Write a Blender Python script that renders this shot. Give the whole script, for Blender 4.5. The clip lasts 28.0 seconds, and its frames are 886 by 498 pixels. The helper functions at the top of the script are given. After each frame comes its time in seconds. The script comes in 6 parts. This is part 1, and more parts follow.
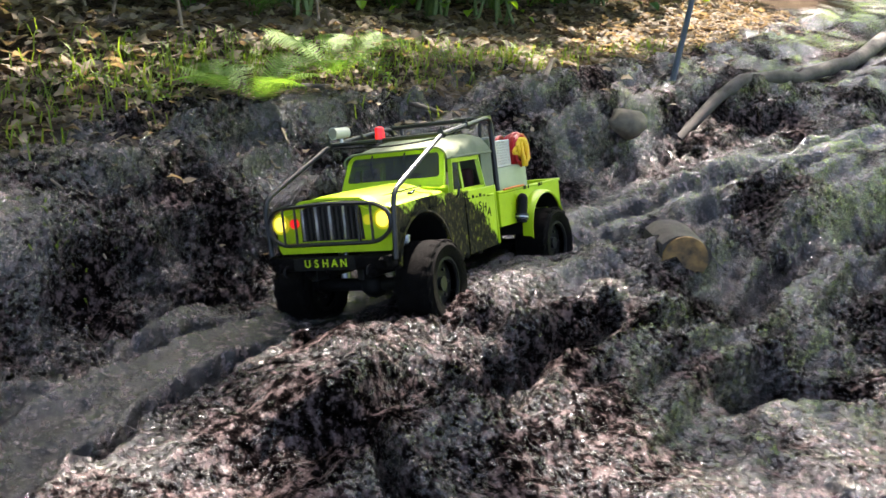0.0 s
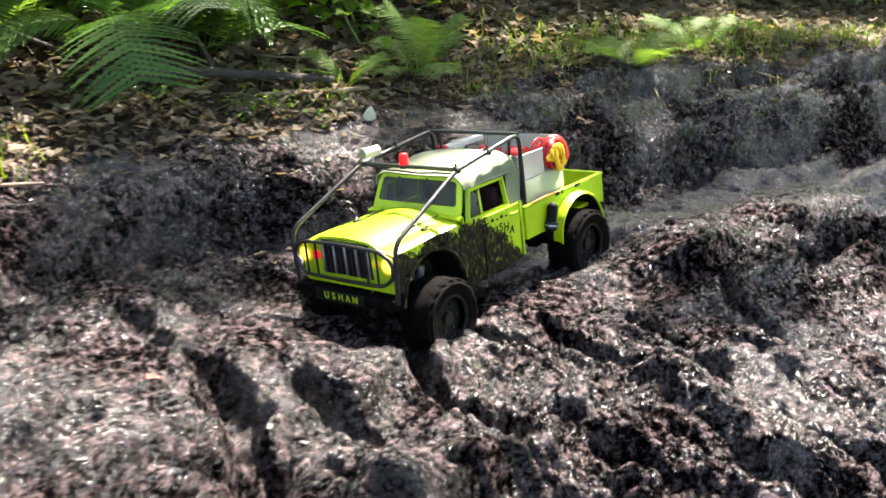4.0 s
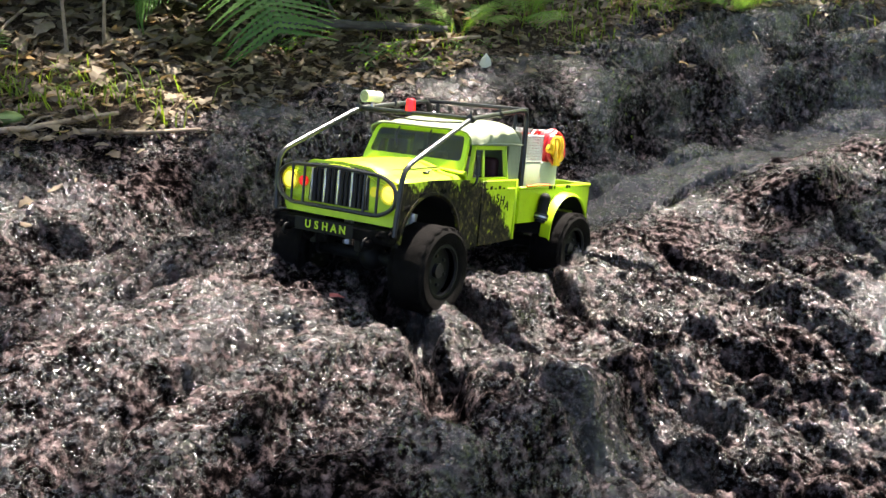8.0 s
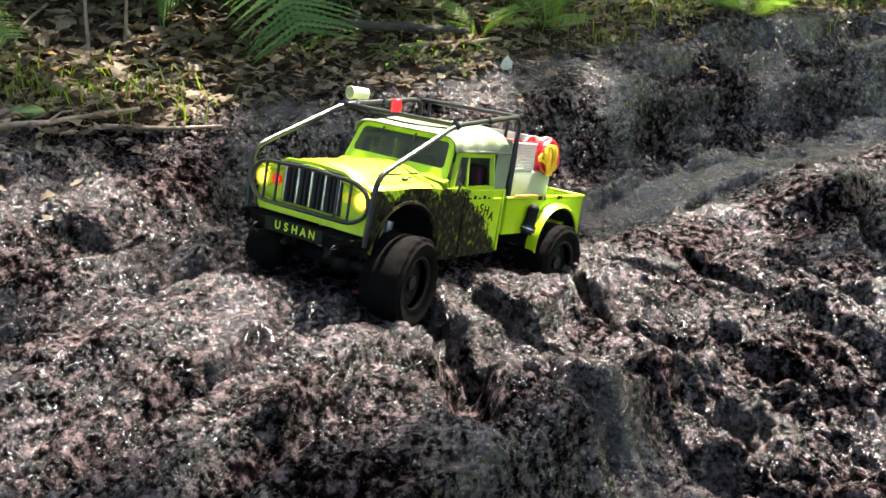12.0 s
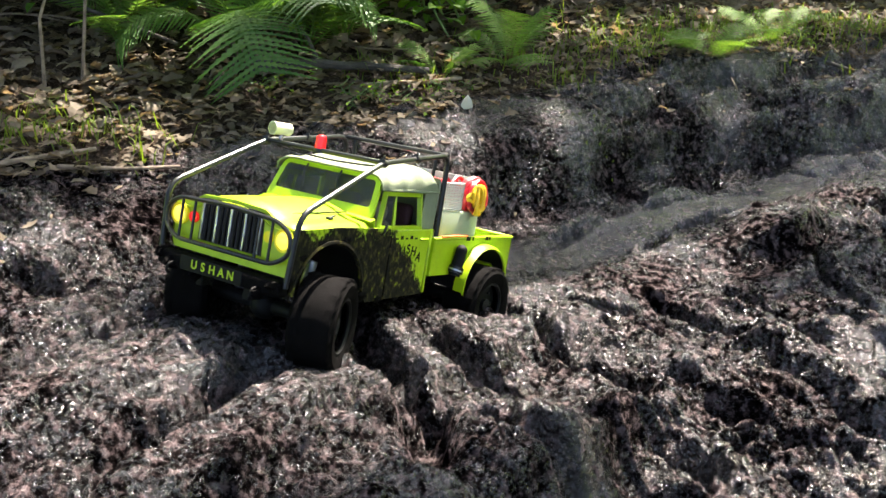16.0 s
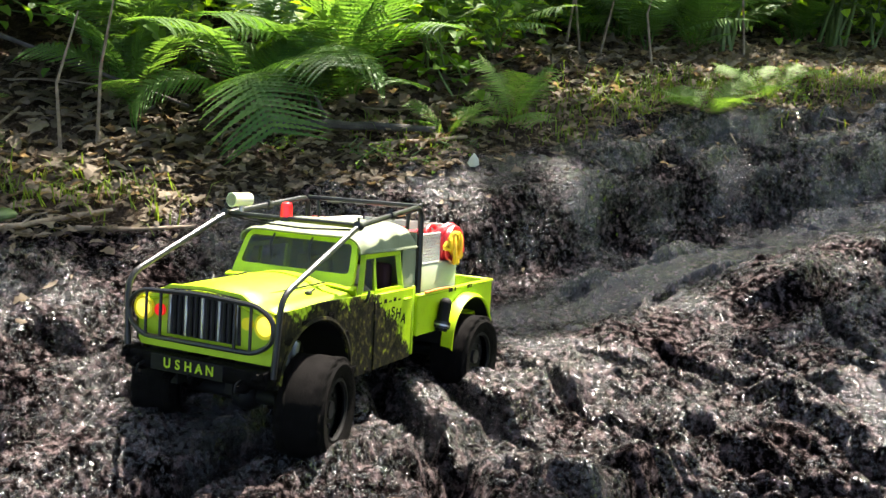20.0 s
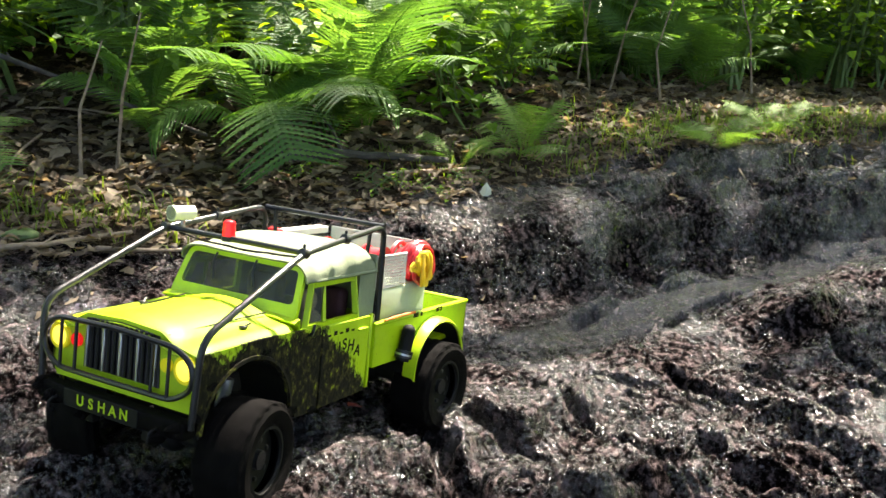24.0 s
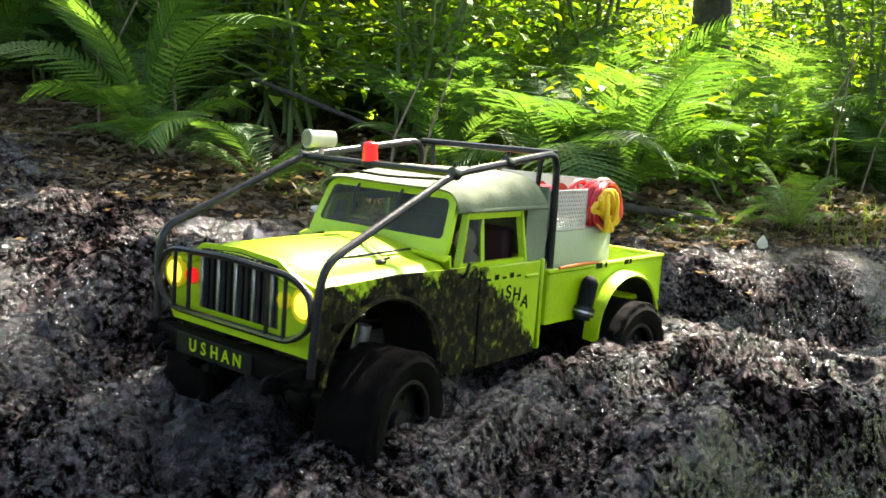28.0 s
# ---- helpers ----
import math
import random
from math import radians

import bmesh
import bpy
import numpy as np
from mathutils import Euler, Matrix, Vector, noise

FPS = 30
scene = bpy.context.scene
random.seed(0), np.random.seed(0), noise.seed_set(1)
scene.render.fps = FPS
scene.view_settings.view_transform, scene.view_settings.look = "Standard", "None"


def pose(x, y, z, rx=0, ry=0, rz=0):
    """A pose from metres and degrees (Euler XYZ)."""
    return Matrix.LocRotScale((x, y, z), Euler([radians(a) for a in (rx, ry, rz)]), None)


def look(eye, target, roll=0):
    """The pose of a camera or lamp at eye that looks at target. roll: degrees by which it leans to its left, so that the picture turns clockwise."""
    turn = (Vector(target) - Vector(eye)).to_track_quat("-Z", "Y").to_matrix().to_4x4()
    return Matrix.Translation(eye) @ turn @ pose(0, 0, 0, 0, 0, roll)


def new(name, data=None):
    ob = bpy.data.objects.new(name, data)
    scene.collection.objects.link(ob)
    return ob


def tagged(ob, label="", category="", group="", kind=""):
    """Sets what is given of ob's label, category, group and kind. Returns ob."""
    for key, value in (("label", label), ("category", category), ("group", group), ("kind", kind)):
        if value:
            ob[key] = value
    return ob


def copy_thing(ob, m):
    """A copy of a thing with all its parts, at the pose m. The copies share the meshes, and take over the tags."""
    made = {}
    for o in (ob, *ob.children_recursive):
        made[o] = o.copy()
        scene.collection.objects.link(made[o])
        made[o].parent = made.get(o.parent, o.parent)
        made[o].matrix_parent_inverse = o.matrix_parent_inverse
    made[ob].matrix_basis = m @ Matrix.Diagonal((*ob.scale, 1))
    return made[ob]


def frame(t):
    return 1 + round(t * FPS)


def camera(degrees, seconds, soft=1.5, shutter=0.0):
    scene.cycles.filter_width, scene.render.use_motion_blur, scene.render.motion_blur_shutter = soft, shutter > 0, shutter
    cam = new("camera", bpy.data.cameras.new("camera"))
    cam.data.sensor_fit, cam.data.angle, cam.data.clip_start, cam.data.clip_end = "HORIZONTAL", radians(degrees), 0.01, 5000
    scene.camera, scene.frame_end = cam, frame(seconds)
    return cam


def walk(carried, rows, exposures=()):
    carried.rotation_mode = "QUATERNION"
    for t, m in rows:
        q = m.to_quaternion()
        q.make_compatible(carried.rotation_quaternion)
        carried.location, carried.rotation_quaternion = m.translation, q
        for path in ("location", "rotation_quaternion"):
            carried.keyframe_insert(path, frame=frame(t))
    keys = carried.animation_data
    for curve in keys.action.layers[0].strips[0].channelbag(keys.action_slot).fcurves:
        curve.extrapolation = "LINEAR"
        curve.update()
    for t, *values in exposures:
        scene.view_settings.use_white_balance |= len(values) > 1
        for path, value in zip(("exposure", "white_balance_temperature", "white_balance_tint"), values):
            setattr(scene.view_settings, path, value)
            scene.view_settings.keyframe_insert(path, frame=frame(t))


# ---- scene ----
cam = camera(49.3, 28.0, 1.5, 0.4)

PATH = [  # seconds, x, y, z, yaw, pitch, roll
    (0, 0.295, 0.665, 0.442, -23.28, -21.20, 4.66),
    (0.5, 0.290, 0.741, 0.410, -22.32, -21.14, 4.63),
    (1, 0.282, 0.800, 0.371, -20.31, -20.87, 4.33),
    (1.5, 0.266, 0.801, 0.370, -17.37, -21.70, 3.64),
    (2, 0.247, 0.793, 0.366, -14.55, -22.62, 3.05),
    (2.5, 0.246, 0.787, 0.373, -10.75, -24.20, 1.57),
    (3, 0.199, 0.746, 0.396, -7.97, -25.89, 0.90),
    (3.5, 0.146, 0.317, 0.494, -5.00, -24.00, 1.20),
    (4, 0.071, 0.113, 0.549, -3.13, -23.48, 1.14),
    (4.5, 0.036, -0.008, 0.590, -2.60, -24.07, 1.16),
    (6.5, -0.007, -0.007, 0.586, -0.45, -25.75, 0.10),
    (7, -0.020, 0.001, 0.589, -0.15, -26.11, -0.16),
    (7.5, -0.025, 0.003, 0.583, 0.33, -26.20, -0.52),
    (8, -0.040, 0.002, 0.573, 0.71, -26.34, -0.82),
    (8.5, -0.046, 0.002, 0.569, 1.10, -26.46, -0.91),
    (9, -0.049, 0.007, 0.570, 1.40, -26.67, -0.82),
    (9.5, -0.047, 0.002, 0.557, 1.67, -26.49, -0.79),
    (10, -0.056, 0.008, 0.567, 1.53, -26.61, -0.46),
    (10.5, -0.054, 0.007, 0.561, 1.54, -26.41, -0.34),
    (11, -0.058, 0.000, 0.557, 1.45, -26.17, -0.30),
    (11.5, -0.059, 0.003, 0.558, 1.43, -26.07, -0.27),
    (13.5, -0.050, 0.009, 0.562, 0.17, -24.98, 0.19),
    (14, -0.051, 0.011, 0.564, -0.32, -24.73, 0.40),
    (14.5, -0.050, 0.012, 0.571, -0.59, -24.63, 0.47),
    (15, -0.050, 0.014, 0.570, -0.77, -24.45, 0.49),
    (15.5, -0.049, 0.014, 0.567, -0.89, -24.22, 0.44),
    (16, -0.050, 0.015, 0.566, -0.95, -23.88, 0.45),
    (16.5, -0.046, 0.013, 0.566, -0.84, -23.36, 0.38),
    (17, -0.055, 0.009, 0.578, -1.11, -22.82, 0.43),
    (17.5, -0.053, 0.002, 0.586, -1.23, -22.18, 0.27),
    (18, -0.035, -0.004, 0.590, -1.17, -21.57, 0.07),
    (18.5, -0.039, -0.001, 0.593, -1.36, -21.29, -0.02),
    (19, -0.049, 0.002, 0.588, -1.44, -21.01, -0.14),
    (19.5, -0.068, 0.000, 0.578, -1.41, -20.75, -0.17),
    (20, -0.076, -0.007, 0.576, -1.23, -20.59, -0.08),
    (20.5, -0.075, -0.010, 0.571, -1.00, -20.36, -0.01),
    (21, -0.066, -0.010, 0.571, -0.82, -20.15, 0.09),
    (21.5, -0.072, -0.006, 0.579, -1.04, -20.03, 0.15),
    (23.5, -0.080, -0.028, 0.566, -1.33, -18.91, 0.16),
    (24, -0.088, -0.040, 0.551, -0.81, -17.91, 0.28),
    (24.5, -0.114, -0.078, 0.484, 0.09, -15.17, 0.36),
    (25, -0.142, -0.149, 0.397, 1.46, -11.48, 0.34),
    (25.5, -0.206, -0.194, 0.317, 2.66, -8.28, 1.01),
    (26, -0.259, -0.223, 0.278, 4.17, -6.47, 1.74),
    (26.5, -0.300, -0.222, 0.282, 5.78, -5.98, 2.04),
    (27, -0.329, -0.224, 0.272, 7.23, -5.90, 2.14),
    (27.5, -0.331, -0.224, 0.255, 8.39, -6.09, 2.25),
    (28, -0.320, -0.210, 0.246, 8.86, -6.56, 2.75),
]
EXPOSURE = [(0, 3.1, 6500, 16), (4, 3.1, 6500, 16), (7, 2.95, 6500, 14), (11, 2.95, 6500, 14), (19, 2.75, 6500, 12), (25, 2.85, 6700, 10), (28, 2.95, 6700, 10)]
walk(cam, [(t, pose(x, y, z, 90 + p, 0, w) @ pose(0, 0, 0, 0, 0, r)) for t, x, y, z, w, p, r in PATH], EXPOSURE)

# The truck's way: seconds, place and turns of the point on the ground between its axles (x ahead, y left)
TRUCK = [  # seconds, x, y, z, turns about x, y, z
    (0, 0.801, 1.829, -0.129, 16.50, -7.36, -142.48),
    (0.5, 0.728, 1.766, -0.117, 17.38, -5.31, -146.58),
    (1, 0.668, 1.730, -0.108, 20.43, -6.40, -140.71),
    (1.5, 0.595, 1.641, -0.094, 23.42, -6.05, -139.67),
    (2, 0.556, 1.692, -0.118, 24.29, -3.47, -137.22),
    (2.5, 0.467, 1.645, -0.131, 12.77, -2.98, -133.86),
    (3, 0.377, 1.584, -0.126, 12.83, 3.30, -138.46),
    (3.5, 0.301, 1.469, -0.118, 3.71, 3.61, -135.33),
    (4, 0.188, 1.429, -0.111, 9.89, 0.09, -132.69),
    (4.5, 0.133, 1.393, -0.115, 10.66, -3.61, -134.54),
    (6.5, 0.013, 1.216, -0.072, 6.46, -14.19, -129.11),
    (7, -0.014, 1.256, -0.086, 4.68, -14.62, -128.71),
    (7.5, -0.035, 1.224, -0.077, 3.93, -15.44, -127.13),
    (8, -0.056, 1.202, -0.076, 5.50, -17.46, -125.94),
    (8.5, -0.067, 1.219, -0.081, 4.34, -17.47, -125.06),
    (9, -0.069, 1.207, -0.080, 3.88, -18.28, -122.87),
    (9.5, -0.071, 1.192, -0.077, 1.99, -18.44, -120.36),
    (10, -0.082, 1.203, -0.080, 0.34, -18.02, -122.58),
    (10.5, -0.094, 1.196, -0.076, 2.54, -18.05, -125.85),
    (11, -0.108, 1.183, -0.072, 0.76, -17.04, -126.92),
    (11.5, -0.113, 1.169, -0.068, 1.87, -17.09, -128.04),
    (13.5, -0.119, 1.133, -0.057, 1.34, -18.04, -118.97),
    (14, -0.127, 1.116, -0.052, 1.26, -18.07, -119.32),
    (14.5, -0.144, 1.137, -0.057, 0.43, -18.35, -120.80),
    (15, -0.151, 1.139, -0.057, -0.27, -18.32, -122.03),
    (15.5, -0.154, 1.140, -0.055, 0.92, -18.42, -123.35),
    (16, -0.159, 1.127, -0.049, 1.19, -18.71, -124.36),
    (16.5, -0.164, 1.121, -0.048, 2.18, -19.01, -125.97),
    (17, -0.165, 1.123, -0.046, 2.89, -18.89, -126.87),
    (17.5, -0.166, 1.121, -0.043, 1.69, -18.98, -125.48),
    (18, -0.137, 1.089, -0.036, 0.96, -17.58, -114.01),
    (18.5, -0.138, 1.063, -0.029, 1.92, -16.95, -111.57),
    (19, -0.163, 1.041, -0.018, 1.10, -16.44, -115.39),
    (19.5, -0.181, 1.034, -0.021, 3.82, -15.21, -118.44),
    (20, -0.188, 1.028, -0.020, 4.07, -14.60, -119.62),
    (20.5, -0.194, 1.032, -0.022, 3.50, -14.24, -120.71),
    (21, -0.195, 1.029, -0.022, 3.41, -13.87, -121.36),
    (21.5, -0.199, 1.027, -0.019, 3.60, -13.82, -121.76),
    (23.5, -0.236, 0.946, 0.007, -0.38, -11.02, -119.10),
    (24, -0.256, 0.925, 0.013, 0.05, -11.07, -120.36),
    (24.5, -0.284, 0.896, 0.012, -0.71, -9.87, -121.54),
    (25, -0.315, 0.851, 0.010, -1.59, -8.43, -122.63),
    (25.5, -0.348, 0.823, -0.003, -2.13, -5.01, -123.17),
    (26, -0.387, 0.764, -0.007, -2.40, -2.18, -121.01),
    (26.5, -0.415, 0.732, -0.008, -2.48, -1.93, -120.79),
    (27, -0.431, 0.709, -0.010, -2.18, -0.67, -120.92),
    (27.5, -0.445, 0.684, -0.011, -1.40, -0.14, -120.92),
    (28, -0.456, 0.674, -0.013, -1.77, 0.78, -121.71),
]

# ---- light ----
SUN_HIGH, SUN_TURN = 56.0, -28.0  # degrees: height, and turn of the sun's side from +y towards -x
world = bpy.data.worlds.new("woodland_sky")
scene.world = world
world.use_nodes = True
wn = world.node_tree
sky = wn.nodes.new("ShaderNodeTexSky")
sky.sky_type, sky.sun_disc = "NISHITA", False
sky.sun_elevation, sky.sun_rotation = radians(SUN_HIGH), radians(-SUN_TURN)
sky.air_density, sky.dust_density = 1.0, 4.0
wn.links.new(sky.outputs[0], wn.nodes["Background"].inputs[0])
wn.nodes["Background"].inputs[1].default_value = 0.09
sun = new("sun", bpy.data.lights.new("sun", "SUN"))
sun.data.energy, sun.data.angle, sun.data.color = 5.0, radians(0.6), (1.0, 0.92, 0.8)
sa, se = radians(SUN_TURN), radians(SUN_HIGH)
sun.matrix_world = look((-9 * math.sin(sa) * math.cos(se), 9 * math.cos(sa) * math.cos(se), 9 * math.sin(se)), (0, 0, 0))


# ---- materials ----
def material(name):
    m = bpy.data.materials.new(name)
    m.use_nodes = True
    return m, m.node_tree.nodes, m.node_tree.links, m.node_tree.nodes["Principled BSDF"]


def noise_node(n, l, scale, detail=4.0, rough=0.55, coords=None, kind="Object"):
    tex = n.new("ShaderNodeTexNoise")
    tex.inputs["Scale"].default_value, tex.inputs["Detail"].default_value = scale, detail
    tex.inputs["Roughness"].default_value = rough
    if coords is None:
        coords = n.new("ShaderNodeTexCoord").outputs[kind]
    l.new(coords, tex.inputs["Vector"])
    return tex


def ramp(n, l, source, stops):
    r = n.new("ShaderNodeValToRGB")
    while len(r.color_ramp.elements) < len(stops):
        r.color_ramp.elements.new(0.5)
    for e, (at, c) in zip(r.color_ramp.elements, stops):
        e.position, e.color = at, (*c, 1) if len(c) == 3 else c
    l.new(source, r.inputs[0])
    return r


def bump(n, l, source, strength, distance, bsdf, before=None):
    b = n.new("ShaderNodeBump")
    b.inputs["Strength"].default_value, b.inputs["Distance"].default_value = strength, distance
    l.new(source, b.inputs["Height"])
    if before:
        l.new(before.outputs[0], b.inputs["Normal"])
    l.new(b.outputs[0], bsdf.inputs["Normal"])
    return b


def worn(name, dark, light, scale=40.0, rough=(0.4, 0.6), metal=0.0, relief=0.0005, kind="Object", stops=(0.3, 0.7), gloss=0.5):
    """A plain surface whose colour and gloss vary with two sizes of grain."""
    m, n, l, b = material(name)
    big = noise_node(n, l, scale, 5, 0.6, kind=kind)
    fine = noise_node(n, l, scale * 9, 3, 0.6, kind=kind)
    c = ramp(n, l, big.outputs[0], [(stops[0], dark), (stops[1], light)])
    l.new(c.outputs[0], b.inputs["Base Color"])
    r = n.new("ShaderNodeMapRange")
    r.inputs["To Min"].default_value, r.inputs["To Max"].default_value = rough
    l.new(fine.outputs[0], r.inputs[0])
    l.new(r.outputs[0], b.inputs["Roughness"])
    b.inputs["Metallic"].default_value = metal
    b.inputs["Specular IOR Level"].default_value = gloss
    if relief:
        bump(n, l, fine.outputs[0], 0.5, relief, b)
    return m


def leafy(name, dark, light, glow, rough=0.45, scale=6.0):
    """A leaf: green that differs from leaf to leaf, and lets light through."""
    m, n, l, b = material(name)
    geo = n.new("ShaderNodeNewGeometry")
    info = n.new("ShaderNodeObjectInfo")
    add = n.new("ShaderNodeMath")
    add.operation = "ADD"
    l.new(geo.outputs["Random Per Island"], add.inputs[0])
    l.new(info.outputs["Random"], add.inputs[1])
    half = n.new("ShaderNodeMath")
    half.operation, half.inputs[1].default_value = "MULTIPLY", 0.5
    l.new(add.outputs[0], half.inputs[0])
    c = ramp(n, l, half.outputs[0], [(0.1, dark), (0.9, light)])
    spots = noise_node(n, l, scale * 20, 3)
    mix = n.new("ShaderNodeMixRGB")
    mix.blend_type, mix.inputs[0].default_value = "MULTIPLY", 0.5
    s = ramp(n, l, spots.outputs[0], [(0.3, (0.6, 0.6, 0.5)), (0.6, (1, 1, 1))])
    l.new(c.outputs[0], mix.inputs[1])
    l.new(s.outputs[0], mix.inputs[2])
    l.new(mix.outputs[0], b.inputs["Base Color"])
    b.inputs["Roughness"].default_value = rough
    b.inputs["Specular IOR Level"].default_value = 0.3
    t = n.new("ShaderNodeBsdfTranslucent")
    tm = n.new("ShaderNodeMixRGB")
    tm.blend_type, tm.inputs[0].default_value = "MULTIPLY", 1.0
    tm.inputs[2].default_value = (*glow, 1)
    l.new(mix.outputs[0], tm.inputs[1])
    l.new(tm.outputs[0], t.inputs[0])
    ms = n.new("ShaderNodeMixShader")
    ms.inputs[0].default_value = 0.55
    l.new(b.outputs[0], ms.inputs[1])
    l.new(t.outputs[0], ms.inputs[2])
    l.new(ms.outputs[0], n["Material Output"].inputs[0])
    return m


def ground_material():
    """Wet black mud, and leaf-littered soil where the mud's share (an attribute of the sheet) runs out."""
    m, n, l, b = material("mud_and_soil")
    pos = n.new("ShaderNodeNewGeometry").outputs["Position"]
    share = n.new("ShaderNodeAttribute")
    share.attribute_name = "mud"
    wet = n.new("ShaderNodeAttribute")
    wet.attribute_name = "wet"
    big = noise_node(n, l, 7.0, 4, 0.6, pos)
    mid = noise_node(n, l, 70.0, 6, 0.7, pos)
    fine = noise_node(n, l, 170.0, 5, 0.7, pos)
    crumb = n.new("ShaderNodeTexVoronoi")
    crumb.inputs["Scale"].default_value, crumb.inputs["Randomness"].default_value = 210.0, 1.0
    shifted = n.new("ShaderNodeMixRGB")
    shifted.blend_type, shifted.inputs[0].default_value = "ADD", 0.012
    l.new(pos, shifted.inputs[1])
    l.new(mid.outputs["Color"], shifted.inputs[2])
    l.new(shifted.outputs[0], crumb.inputs["Vector"])
    # near-black clefts, pale crests: shade between crumbs and lit tops put into the colour
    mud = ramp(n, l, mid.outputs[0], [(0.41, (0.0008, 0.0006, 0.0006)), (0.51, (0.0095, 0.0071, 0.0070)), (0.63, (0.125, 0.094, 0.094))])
    soil = ramp(n, l, fine.outputs[0], [(0.3, (0.025, 0.018, 0.013)), (0.55, (0.07, 0.052, 0.037)), (0.75, (0.22, 0.17, 0.12))])
    mix = n.new("ShaderNodeMixRGB")
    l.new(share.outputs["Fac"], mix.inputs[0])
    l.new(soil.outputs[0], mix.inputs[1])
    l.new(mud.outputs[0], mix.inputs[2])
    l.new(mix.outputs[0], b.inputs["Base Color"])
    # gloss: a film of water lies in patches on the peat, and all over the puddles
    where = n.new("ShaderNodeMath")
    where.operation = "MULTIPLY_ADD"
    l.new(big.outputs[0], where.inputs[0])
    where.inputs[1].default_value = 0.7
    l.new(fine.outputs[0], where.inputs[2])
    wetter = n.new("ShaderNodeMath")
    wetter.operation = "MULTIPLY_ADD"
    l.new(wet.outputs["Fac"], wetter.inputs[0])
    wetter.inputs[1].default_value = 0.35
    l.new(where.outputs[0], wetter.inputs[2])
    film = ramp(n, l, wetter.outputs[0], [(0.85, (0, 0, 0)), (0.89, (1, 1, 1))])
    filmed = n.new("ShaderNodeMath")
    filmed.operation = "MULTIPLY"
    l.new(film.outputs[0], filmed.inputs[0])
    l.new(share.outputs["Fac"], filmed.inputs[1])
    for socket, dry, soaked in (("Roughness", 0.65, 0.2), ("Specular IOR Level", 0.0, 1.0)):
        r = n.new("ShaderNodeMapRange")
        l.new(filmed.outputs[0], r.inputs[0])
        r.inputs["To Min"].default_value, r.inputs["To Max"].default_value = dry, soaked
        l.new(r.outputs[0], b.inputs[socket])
    b0 = bump(n, l, fine.outputs[0], 1.0, 0.007, b)
    b1 = bump(n, l, crumb.outputs["Distance"], 0.8, -0.0035, b, b0)
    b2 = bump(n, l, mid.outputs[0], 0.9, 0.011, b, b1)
    calm = n.new("ShaderNodeMapRange")
    l.new(wet.outputs["Fac"], calm.inputs[0])
    calm.inputs["To Min"].default_value, calm.inputs["To Max"].default_value = 0.95, 0.65
    for node in (b0, b1, b2):
        l.new(calm.outputs[0], node.inputs["Strength"])
    return m


